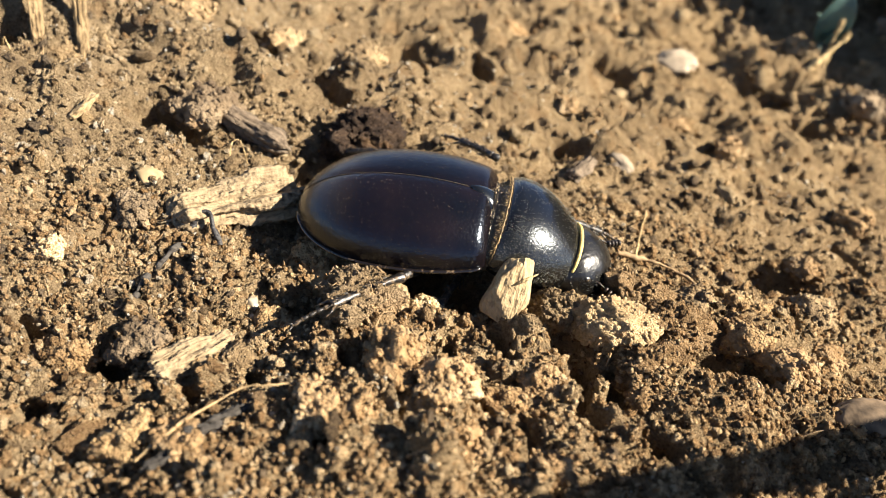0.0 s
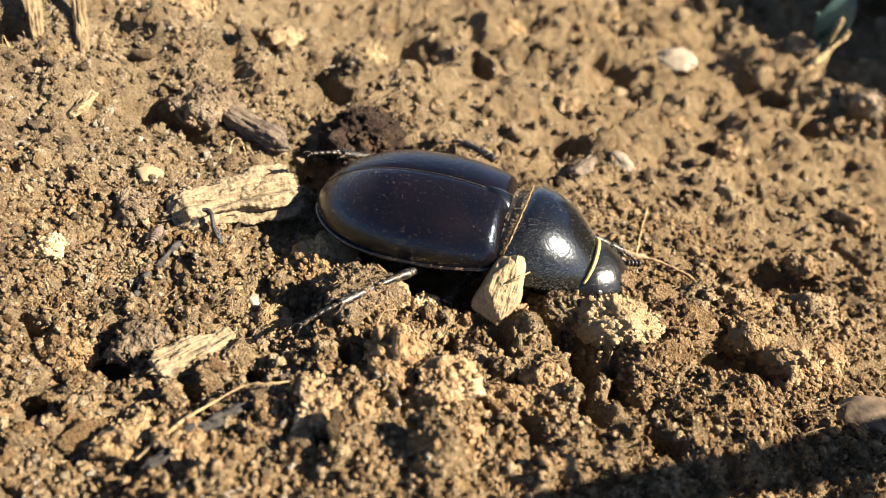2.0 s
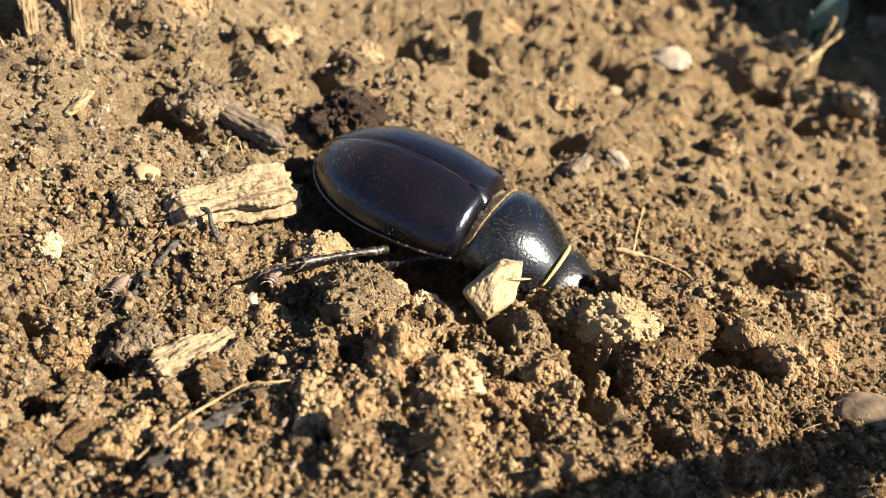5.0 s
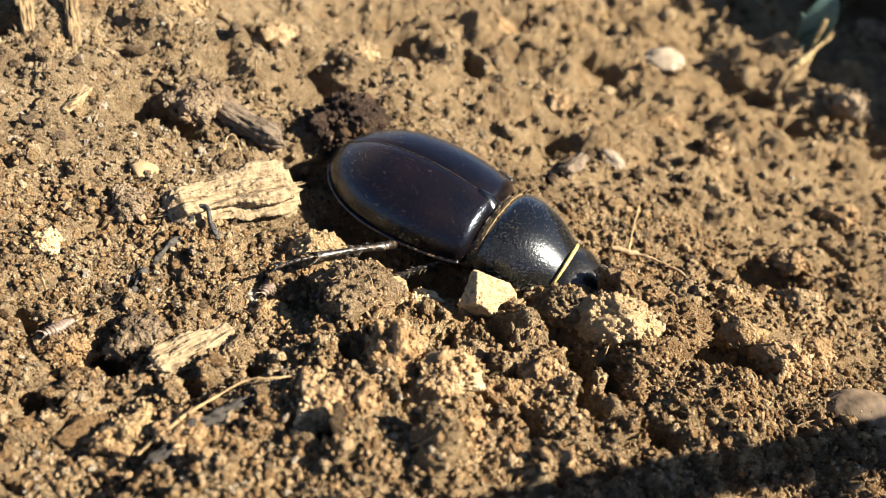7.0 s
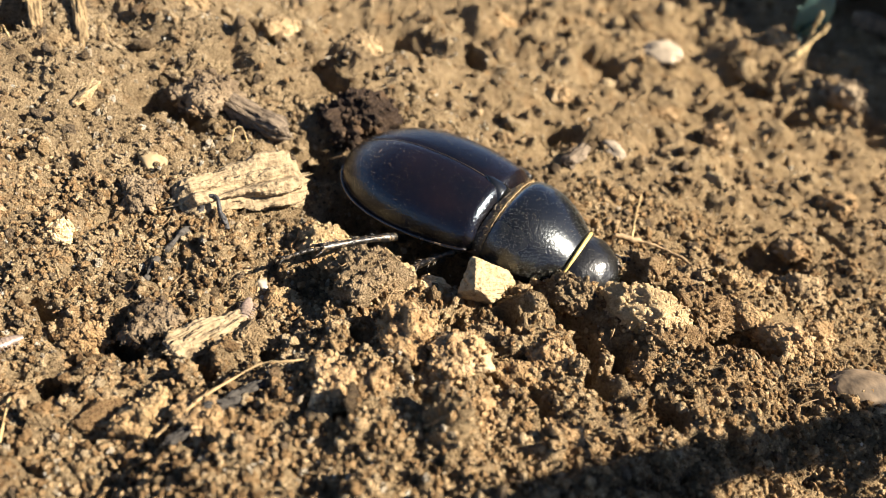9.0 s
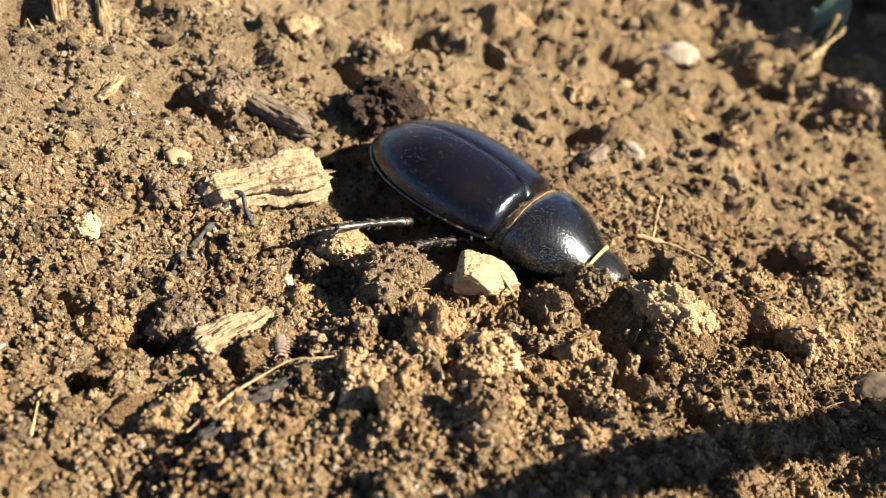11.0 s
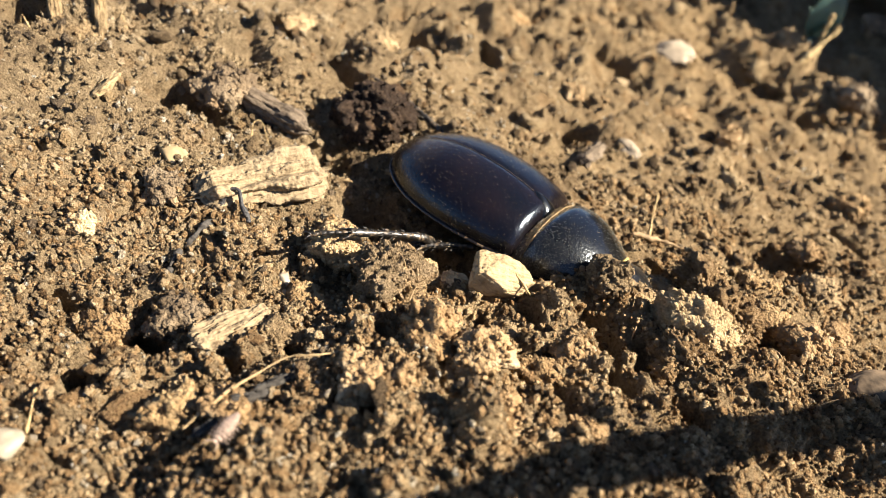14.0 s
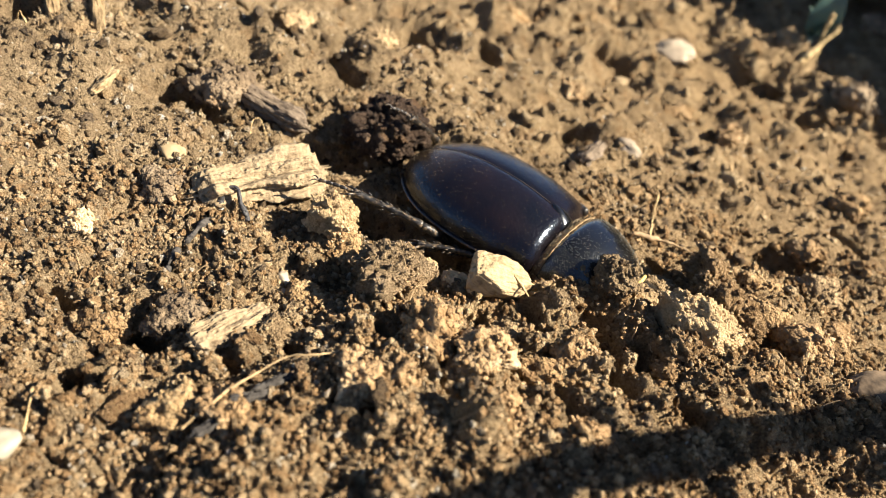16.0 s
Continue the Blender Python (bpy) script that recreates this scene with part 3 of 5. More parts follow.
arch = np.array(rim(11.0, 5.35, -3.9, 0.62, 60))
arch[:, 0] += 0.5 * np.cos(np.linspace(-1.5, 1.5, 60)) - 0.3 + 0.16 * np.sin(np.linspace(0, 5.5, 60))
part("front_fringe", poly_mesh("front_fringe", [tube(arch[9:], 0.10 + 0.19 * np.sin(np.linspace(0.25, 2.9, 51)) ** 0.6, 10)], yellow_hair), pronotum, "bright yellow line of short hairs")
v, f = lump(BALLM, (5.2, 5.7, 3.8), 9, 0.05)
v += np.array((12.0, 0, -3.45))
head = part("head", poly_mesh("head", [(v, f)], head_shell), pronotum, "small black head pushed into the soil")
for sd in (-1, 1):
    v, f = lump(BALL2, (0.75, 0.6, 0.6), 3, 0.02)
    v += np.array((13.2, sd * 4.3, -1.9))
    part("eye", poly_mesh("eye", [(v, f)], leg_shell), pronotum)
    club = [tube([(16.2 + 0.5 * q, sd * (4.4 + 0.32 * q), -2.4), (16.5 + 0.5 * q, sd * (4.6 + 0.32 * q), -2.4)], [0.5, 0.45], 8) for q in range(4)]
    stalk = [tube(spun([(14.0, sd * 3.6, -2.3), (15.2, sd * 4.2, -2.0), (16.3, sd * 4.5, -2.4)], 8), [0.16] * 8, 6)]
    part("antenna", poly_mesh("antenna", stalk + club, belly_shell), pronotum, "short brown antenna with a ringed club")

# golden hairs along the shield's rear edge, with soil caught among them
neck = np.array(rim(0.28, 7.75, -2.6, 3.0, 90))
neck += 0.07 * np.stack([fbm(neck * 2.1, 2, 5), fbm(neck * 2.1, 2, 6), fbm(neck * 2.1, 2, 7)], 1)
hairs = []
for q in range(260):
    a = rng.uniform(-1.4, 1.4)
    base = np.array((rng.uniform(0.0, 0.35), 7.7 * math.copysign(abs(math.sin(a)) ** 0.92, a), -2.6 + 5.55 * abs(math.cos(a)) ** 0.85))
    way = np.array((rng.uniform(-0.8, 0.1), rng.normal() * 0.35, rng.uniform(-0.1, 0.3)))
    hairs.append(tube([base, base + way * 0.6, base + way * rng.uniform(0.7, 1.1) + (0, 0, -0.12)], [0.035, 0.03, 0.012], 3))
tagged(part("rear_fringe", poly_mesh("rear_fringe", [tube(neck, 0.11 + 0.05 * np.sin(np.arange(90) * 1.7), 8)] + hairs, neck_hair), pronotum, "golden hair fringe dusted with soil"), kind="stuff")
# soil caught in the joint
caught = []
for q in range(190):
    a = rng.uniform(-1.45, 1.45)
    p = np.array((rng.uniform(-0.9, 1.1), 7.5 * math.copysign(abs(math.sin(a)) ** 0.92, a), -1.4 + 5.3 * abs(math.cos(a)) ** 0.85)) + rng.normal(size=3) * 0.12
    caught.append((BALL1[0] * rng.uniform(0.05, 0.20) * rng.uniform(0.6, 1.3, 3) + p, BALL1[1]))
tagged(part("caught_soil", poly_mesh("caught_soil", caught, dust_glint_grain), beetle, "soil crumbs caught in the neck joint"), kind="stuff")

# dust on the back and painted pit glints: tiny grains that cling to the shell
grains = []
ev = elytron(-1)[0]
ev2 = elytron(1)[0]
for q in range(4200):
    src = ev if rng.random() < 0.7 else ev2
    p = src[rng.integers(0, len(src))] + rng.normal(size=3) * (0.25, 0.2, 0.0)
    if p[2] < 0.5:
        continue
    bv, bf = BALL1
    grains.append((bv * 0.011 * 3.6 ** rng.random() ** 2 * rng.uniform(0.7, 1.3, 3) + p, bf))
part("dust", poly_mesh("dust", grains, dust_glint_grain), beetle, "pale specks of soil dust and painted pit glints")
tagged(bpy.data.objects["dust"], kind="stuff")
# pale specks that paint the glints of the shield's pits
grains = []
pv = dome(0.3, 10.9, *SHIELD, 260, 420)[0]
for q in range(1500):
    p = pv[rng.integers(0, len(pv))]
    if p[2] > -2.4:
        grains.append((BALL1[0] * 0.011 * 3.2 ** rng.random() ** 2 * rng.uniform(0.7, 1.3, 3) + p, BALL1[1]))
# bristles whose pale colour also paints sun glints of the flank pits
bristles = []
pv = dome(0.3, 10.9, *SHIELD, 260, 420)[0]
for q in range(6000):
    p = pv[rng.integers(0, len(pv))]
    if p[2] < -2.6 or rng.random() > 0.10 + 0.8 * (abs(p[1]) / 6.5) ** 2:
        continue
    tip_ = p + np.array((rng.uniform(-0.04, 0.20), math.copysign(rng.uniform(0.0, 0.10), p[1]), rng.uniform(0.02, 0.10)))
    bristles.append(tube([p, (p + tip_) / 2 + (0, 0, 0.03), tip_], [0.030, 0.026, 0.010], 3))
tagged(part("bristles", poly_mesh("bristles", bristles, bristle_hair), pronotum, "short pale bristles on the shield's flanks, also painting pit glints"), kind="stuff")
# the same bristles and painted glints on the head
hv = np.array([q.co[:] for q in head.data.vertices]) / MM
bristles = []
for q in range(900):
    p = hv[rng.integers(0, len(hv))] + rng.normal(size=3) * 0.12
    bristles.append(tube([p, p + (0.08, 0, 0.08), p + (0.2, rng.normal() * 0.05, 0.12)], [0.030, 0.026, 0.010], 3))
tagged(part("bristles", poly_mesh("bristles", bristles, bristle_hair), pronotum, "short pale bristles on the head, also painting pit glints"), kind="stuff")
tagged(part("shield_dust", poly_mesh("shield_dust", grains, dust_glint_grain), pronotum, "pale specks of soil dust and painted pit glints"), kind="stuff")


def leg(name, tibia, femur, foot, label):
    """A leg whose knee is its origin and whose shin runs along x; the thigh runs back into the body."""
    sh = spun([(0, 0, 0), (tibia * 0.35, 0, 0.15), (tibia * 0.7, 0, 0.05), (tibia, 0, -0.1)], 24)
    th = [0.6, 0.66, 0.66, 0.58, 0.5, 0.46, 0.44, 0.44] + [0.46, 0.44, 0.47, 0.45] * 2 + list(np.linspace(0.48, 0.68, 8))
    bits = [tube(sh, th, 10)]
    r = np.random.default_rng(len(name))
    for q in range(46):
        u, a = r.uniform(0.12, 1.0) * tibia, r.uniform(0, 6.28)
        o = np.array((0, math.cos(a), math.sin(a)))
        bits.append(tube([np.array((u, 0, 0)) + o * 0.35, np.array((u + 0.3, 0, 0)) + o * 0.7, np.array((u + 0.7, 0, 0)) + o * 0.9], [0.1, 0.07, 0.015], 4))
    for sd in (-1, 1):
        bits.append(tube([(tibia - 0.2, 0.5 * sd, 0), (tibia + 0.6, 0.9 * sd, -0.2), (tibia + 1.5, 1.1 * sd, -0.5)], [0.22, 0.16, 0.03], 6))
    ob = part(name, poly_mesh(name, bits, leg_shell), beetle, label)
    part("femur", poly_mesh("femur", [tube([(0.3, 0, 0), (-femur * 0.25, -femur * 0.12, -0.1 * femur), (-femur * 0.6, -femur * 0.3, -0.32 * femur), (-femur * 0.9, -femur * 0.45, -0.5 * femur)], [0.5, 0.6, 0.65, 0.5], 12)], leg_shell), ob)
    toes, x, z = [], tibia, -0.1
    for q in range(5):
        ln = foot / 5
        x2, z2 = x + ln * 0.97, z - ln * (0.02 + 0.06 * q)
        toes.append(tube([(x, 0, z), (x + 0.3 * ln, 0, (z + z2) / 2 + 0.02), (x2 - 0.15 * ln, 0, z2), (x2, 0, z2)], [0.18, 0.24, 0.30, 0.16], 8))
        x, z = x2, z2
    for sd in (-1, 1):
        toes.append(tube(spun([(x, 0.05 * sd, z), (x + 0.6, 0.45 * sd, z + 0.05), (x + 1.1, 0.6 * sd, z - 0.5)], 6), [0.14, 0.12, 0.1, 0.08, 0.05, 0.02], 5))
    part("tarsus", poly_mesh("tarsus", toes, leg_shell), ob, "thin jointed foot with two claws")
    return ob


near_hind_leg = leg("hind_leg", 10.2, 5.0, 5.0, "spiny black hind leg stretched backwards")
near_mid_leg = leg("middle_leg", 7.6, 3.0, 4.0, "spiny black middle leg bent in the hollow")
far_hind_leg = leg("hind_leg", 9.6, 3.0, 5.0, "spiny black hind leg braced against a clod")
far_mid_leg = leg("middle_leg", 6.6, 1.0, 4.0, "spiny black middle leg")
near_front_leg = leg("front_leg", 6.5, 5.0, 3.5, "black front leg dug into the soil")
near_front_leg.matrix_local = pose(0.0075, -0.0045, -0.0048, 0, 25, -70)
far_front_leg = leg("front_leg", 6.5, 5.0, 3.5, "black front leg dug into the soil")
far_front_leg.matrix_local = pose(0.0095, 0.0055, -0.003, 0, 30, 25)


# ---- loose things on the soil ----
def chunk(name, size, seed, material, label, category, x=0, y=0, lift=0.0, turn=(0, 0, 0), rough=0.3, facets=0.0, crumbs=0.0, sub=BALLM, z=None, group=""):
    """One lump that lies on the ground at x, y (mm)."""
    ob = new(name, poly_mesh(name, [lump(sub, size, seed, rough, facets, crumbs)], material, True))
    if z is None:
        z = float(ground_at(np.array([x]), np.array([y]))[0]) + lift
    ob.matrix_world = pose(x * MM, y * MM, z * MM, *turn)
    return tagged(ob, label, category, group)


def splinter(name, length, width, thick, seed, material, label, category, x=0, y=0, lift=0.3, turn=(0, 0, 0), taper=0.5, fray=0.0, z=None, rot=0.0):
    """A broken piece of wood: a ridged bar along x with torn ends and split fibres; rot crumbles its skin."""
    r = np.random.default_rng(seed)
    n, k = (150, 110) if rot else (64, 44)
    V, F = [], []
    ph = r.uniform(0, 6.28, 8)
    for i in range(n + 1):
        s = i / n
        end = min(1, (min(s, 1 - s) / 0.10 + 0.02)) ** 0.5
        for j in range(k):
            a = 2 * math.pi * j / k
            ridge = 1 + 0.10 * math.sin(9 * a + ph[0] + 0.8 * math.sin(5 * s + ph[1])) + 0.06 * math.sin(17 * a + ph[2] + 6 * s)
            wob = 1 + 0.16 * math.sin(4.1 * s + ph[3]) + 0.08 * math.sin(11 * s + ph[4])
            c, q = math.cos(a), math.sin(a)
            sq = (abs(c) ** 3.2 + abs(q) ** 3.2) ** (-1 / 3.2)
            tear = 0.06 * length * math.sin(3 * a + ph[5]) * (1 if s in (0, 1) else 0) + 0.03 * length * math.sin(7 * a + ph[6]) * (s in (0, 1))
            w = 1 - taper * abs(s - 0.45)
            V.append(((s - 0.5) * length + tear, 0.5 * width * c * sq * end * ridge * wob * w, 0.5 * thick * q * sq * end * ridge * wob * w))
    for i in range(n):
        for j in range(k):
            q = (j + 1) % k
            F.append((i * k + j, i * k + q, (i + 1) * k + q, (i + 1) * k + j))
    V = np.array(V)
    small = min(width, thick)
    fib = V * np.array((0.5, 2.2, 2.2)) / small + seed
    V = V + V * np.array((0.1, 1, 1)) * (0.34 * fbm(fib, 4, seed))[:, None] + small * 0.05 * np.stack([0 * fib[:, 0], fbm(fib * 3, 2, seed + 1), fbm(fib * 3 + 9, 2, seed + 2)], 1)
    if rot:
        grain_ = fbm(V * np.array((0.55, 2.1, 2.1)), 3, seed + 5) + 0.6 * fbm(V * 2.6, 2, seed + 6)
        out = V * np.array((0, 1, 1))
        V = V + out / (np.linalg.norm(out, axis=1)[:, None] + 1e-6) * (rot * grain_ - 1.4 * rot * np.clip(vnoise(V * np.array((0.8, 1.5, 1.5)), seed + 7) - 0.3, 0, 1))[:, None]
    V = V.tolist() + [(-0.5 * length, 0, 0), (0.5 * length, 0, 0)]
    for j in range(k):
        q = (j + 1) % k
        F.append((len(V) - 2, q, j, j))
        F.append((len(V) - 1, n * k + j, n * k + q, n * k + q))
    bits = []
    for q in range(int(fray)):
        y0, z0 = r.uniform(-0.4, 0.4) * width, r.uniform(0.1, 0.5) * thick
        x0 = r.uniform(-0.5, 0.2) * length
        ln = r.uniform(0.2, 0.45) * length
        bits.append(tube([(x0, y0, z0), (x0 + ln / 2, y0 + r.normal() * 0.15, z0 + r.uniform(0, 0.3)), (x0 + ln, y0 + r.normal() * 0.3, z0 + r.uniform(0, 0.5))], [0.10, 0.12, 0.04], 5))
    ob = new(name, poly_mesh(name, [(np.array(V), F)], material, True))
    if bits:
        tagged(part("torn_grain", poly_mesh("torn_grain", bits, material), ob, "torn wood fibres"), kind="stuff")
    if z is None:
        z = float(ground_at(np.array([x]), np.array([y]))[0]) + lift
    ob.matrix_world = pose(x * MM, y * MM, z * MM, *turn)
    return tagged(ob, label, category)


def strand(name, points, radius, material, label, category):
    """A root, stalk or fibre through points (mm)."""
    P = spun(points, 12 * len(points))
    rr = radius * (0.8 + 0.3 * np.sin(np.linspace(0, 9, len(P)))) * np.linspace(1, 0.6, len(P))
    rr = rr * (1 + 0.35 * vnoise(P * 1.7, 3))
    P = P + 0.35 * radius * np.stack([vnoise(P * 1.1, 5), vnoise(P * 1.1, 6), vnoise(P * 1.1, 7)], 1)
    return tagged(new(name, poly_mesh(name, [tube(P, rr, 8)], material)), label, category)


def on(x, y, up=0.0):
    return (x, y, float(ground_at(np.array([x]), np.array([y]))[0]) + up)


splinter("wood_chip", 18.5, 7.4, 6.4, 3, rotten_wood, "weathered pale tan chunk of wood beside the beetle", "wood chip", -14.3, 16.2, 0.6, (12, -2, 44), 0.12, 4, rot=0.26)
splinter("twig", 13, 3.4, 3.0, 8, grey_wood, "dark grey-brown broken twig half sunk in soil", "twig", -19.0, 32.6, 1.3, (0, 5, -16), 0.3, 4)
splinter("wood_chip", 10, 3.4, 1.6, 12, rotten_wood, "flat pale splinter of rotten wood in the soil", "wood chip", -8.1, -9.4, 0.8, (0, 0, 56), 0.4, 5, rot=0.2)
splinter("wood_chip", 6.4, 2.2, 1.4, 14, ochre_soil, "orange-brown sliver of bark", "wood chip", -13.9, -21.0, 0.4, (0, 0, 42), 0.4, 3)
splinter("straw_piece", 5.4, 2.0, 0.8, 15, bark_tan, "short pale split piece of straw", "straw", -40.1, 22.5, 1.3, (-25, -28, 62), 0.5, 2)
splinter("wood_chip", 7.5, 2.8, 1.8, 17, grey_wood, "greyish flat sliver of wood", "wood chip", 33.6, 51.5, 1.6, (0, -8, 62), 0.3, 3)
splinter("wood_chip", 7.0, 2.4, 1.8, 18, pale_wood, "small pale sliver of wood standing in the crumbs", "wood chip", 14.8, -10.2, 1.0, (0, -18, 50), 0.3, 3)
chunk("pebble", (2.9, 1.7, 1.3), 31, pebble_skin, "pale ochre pebble half sunk in soil", "pebble", -27.4, 17.2, -0.4, (8, 10, -25), 0.2, 0.5)
chunk("stone", (6.2, 4.4, 3.2), 32, dusty_stone, "white weathered stone lying in the soil", "stone", 53.5, 109.5, 0.2, (0, 0, 25), 0.35, 0.7)
chunk("pebble", (3.0, 1.9, 1.3), 33, dusty_stone, "whitish angular chip of stone", "pebble", 40.6, 57.0, 0.0, (14, 18, -50), 0.35, 0.8)
chunk("pebble", (1.8, 1.4, 1.2), 34, ochre_soil, "small orange brick crumb", "pebble", 40.9, 42.0, 0.5, (0, 0, 0), 0.2, 0.5)
chunk("stone", (6.2, 3.4, 2.2), 35, rock_skin, "rounded brown stone lying in the shade", "stone", 71.0, 5.1, 0.6, (0, 0, 20), 0.15)
chunk("stone", (6, 4.5, 3), 36, rock_skin, "grey stone half hidden in the shade", "stone", 120.2, 168.0, 1.0, (0, 0, 0), 0.15)
chunk("pebble", (1.0, 0.75, 0.7), 37, white_chip, "tiny white stone chip", "pebble", 84.1, 96.0, 0.5)
pale_flake = chunk("pebble", (2.6, 2.0, 1.4), 39, white_chip, "whitish flat chip of stone", "pebble", -23.1, -28.9, 0.4, (0, 0, 20), 0.2, 0.7)
chunk("pebble", (0.9, 1.1, 0.8), 40, white_chip, "small cream stone chip", "pebble", -5.6, 1.2, 0.3, (0, 0, 20), 0.2, 0.7)
chunk("pebble", (1.1, 0.8, 0.6), 42, white_chip, "small flat cream stone chip", "pebble", 12.3, -1.4, 0.6, (0, 0, 20), 0.2, 0.7)
splinter("bark_flake", 5.2, 2.2, 0.9, 38, char, "dark curled flake of bark", "bark flake", 11.7, 70.9, 1.0, (0, -55, 70), 0.4)
bark_fragment = chunk("bark_fragment", (4.0, 2.6, 2.0), 47, bark_tan, "angular pale tan bark fragment pushed by the beetle", "bark fragment", rough=0.0, sub=BALL4, z=5)
# a broken block: squared ball with slanting faces, chipped edges and pits
BV = BALL4[0]
BV = BV / (np.abs(BV) ** 12).sum(1)[:, None] ** (1 / 12)
BV = BV * np.stack([1 - 0.12 * BV[:, 1] + 0.10 * BV[:, 2], 1 - 0.28 * BV[:, 0], 1 + 0.12 * BV[:, 0]], 1)
for nx_, ny_, nz_, cut in ((0.75, 0.6, 0.28, 1.02), (-0.7, 0.45, 0.55, 1.0), (0.5, -0.7, 0.5, 1.05), (-0.6, -0.75, 0.25, 1.05)):
    way = np.array((nx_, ny_, nz_)) / math.sqrt(nx_ * nx_ + ny_ * ny_ + nz_ * nz_)
    BV = BV - np.maximum(0, BV @ way - cut)[:, None] * way
BV = BV * (1 + 0.030 * fbm(BV * 5, 3, 91) - 0.16 * np.clip(vnoise(BV * 7, 92) - 0.25, 0, 1) - 0.05 * np.clip(fbm(BV * 2.2, 2, 93) - 0.3, 0, 1))[:, None] * np.array((4.1, 2.35, 1.9))
bark_fragment.data.vertices.foreach_set("co", (BV * MM).astype(np.float32).ravel())
bark_fragment.data.update()
part("torn_splinter", poly_mesh("torn_splinter", [tube([(0.6, 0.4, 1.8), (1.8, -0.9, 2.15), (3.0, -2.1, 2.3)], [0.18, 0.22, 0.07], 6)], straw), bark_fragment, "thin loose splinter")
dark_clod = chunk("soil_clod", (5.3, 4.3, 4.2), 43, dark_soil, "dark moist crumbly clod behind the beetle", "soil clod", rough=0.42, crumbs=0.13, sub=BALL4, z=5)
pale_clod = chunk("soil_clod", (4.6, 3.3, 3.3), 44, pale_soil, "pale dry clod shoved aside by the beetle", "soil clod", rough=0.36, crumbs=0.10, sub=BALL4, z=6)
head_clod = chunk("soil_clod", (2.4, 2.2, 2.0), 45, brown_clod, "brown crumbly clod lifted by the beetle's head", "soil clod", rough=0.40, crumbs=0.14, sub=BALL4, z=5)
loose_crumb = chunk("soil_clod", (3.2, 2.7, 2.5), 46, pale_soil, "small tan clod nudged by the hind leg", "soil clod", rough=0.36, crumbs=0.13, sub=BALL4, z=0)

ball_clod = chunk("soil_clod", (4.2, 3.8, 3.8), 48, root_ball, "brown fibrous clod matted with fine roots", "soil clod", 7.0, 3.3, turn=(0, 0, 30), rough=0.42, crumbs=0.13, sub=BALL4, z=2.4)
chunk("pebble", (2.9, 2.1, 1.5), 49, pale_soil, "flat cream lump of clay beside the matted clod", "pebble", 10.4, 4.3, turn=(10, -12, 20), rough=0.3, facets=0.6, crumbs=0.06, sub=BALL4, z=3.4)


def stud(ob, size, n, seed, material):
    """Crumbs that cling to a clod."""
    r = np.random.default_rng(seed)
    me = np.array([q.co[:] for q in ob.data.vertices]) / MM
    bits = []
    for _ in range(n):
        kv = BALL1[0] * (1 + 0.6 * fbm(BALL1[0] * 1.9 + r.uniform(0, 50), 2, seed))[:, None]
        bits.append((kv * size * r.uniform(0.5, 1.6) * r.uniform(0.7, 1.2, 3) + me[r.integers(0, len(me))], BALL1[1]))
    return tagged(part("crust", poly_mesh("crust", bits, material, True), ob), kind="stuff")


pushed_clods = [chunk("soil_clod", (3.4, 2.8, 2.3), 80 + q, warm_clod, "tan crumbly clod pushed along by the beetle", "soil clod", rough=0.5, crumbs=0.20, sub=BALL4, z=5) for q in range(3)]
for q, ob in enumerate(pushed_clods):
    stud(ob, 0.28, 260, 20 + q, warm_soil)
stud(ball_clod, 0.20, 620, 6, root_ball)
stud(dark_clod, 0.32, 260, 1, dark_soil)
stud(pale_clod, 0.28, 320, 2, pale_soil)
stud(head_clod, 0.30, 170, 3, crumb_soil)
stud(loose_crumb, 0.28, 200, 4, pale_soil)

# fixed clods
rc = np.random.default_rng(17)
masters, studs = {}, {}


def clod(cx, cy, r, stuff):
    """A clod of radius r that lies on the ground at cx, cy."""
    key = (stuff.name, int(rc.integers(0, 2)))
    if key not in masters:
        masters[key] = poly_mesh("soil_clod", [lump(BALLM, (1, 0.82, 0.62), 60 + len(masters), 0.45, 0.3, 0.11)], stuff)
    if key in studs:
        ob = copy_thing(studs[key], Matrix())
    else:
        ob = studs[key] = new("soil_clod", masters[key])
        stud(ob, 0.085, 150, len(studs) + 9, stuff)
    cz = float(ground_at(np.array([cx]), np.array([cy]))[0])
    ob.matrix_world = pose(cx * MM, cy * MM, (cz - 0.12 * r) * MM, rc.uniform(-15, 15), rc.uniform(-15, 15), rc.uniform(0, 360)) @ Matrix.Diagonal((r, r, r, 1))
    word = {"soil": "brown", "brown_clod": "brown", "grey_soil": "grey-brown", "ochre_soil": "ochre", "warm_clod": "warm tan", "pale_soil": "pale tan", "dark_soil": "dark brown"}[stuff.name]
    tagged(ob, word + " crumbly clod of dry soil on the ground", "soil clod", "soil clods")


clod(-1.2, 9.2, 3.6, ochre_soil)
clod(-1.7, -1.6, 2.9, ochre_soil)
clod(-1.9, -4.1, 2.2, brown_clod)
clod(-28.2, 33.8, 4.8, grey_soil)
clod(-25.2, 10.5, 2.8, grey_soil)
clod(-15.1, -9.1, 3.2, grey_soil)
clod(15.6, 5.2, 2.4, pale_soil)
clod(11.2, 4.4, 2.6, brown_clod)
clod(27.5, 3.6, 1.3, brown_clod)
clod(23.2, -1.6, 2.6, brown_clod)
clod(42.3, -1.2, 2.2, warm_clod)
clod(18.4, -11.2, 3.2, brown_clod)
clod(12.1, -14.3, 2.8, warm_clod)
clod(-9.5, -21.2, 3.0, ochre_soil)
clod(-3.5, -8.5, 2.2, brown_clod)
clod(-31.5, -0.1, 1.8, pale_soil)
clod(51.4, 21.0, 3.6, brown_clod)
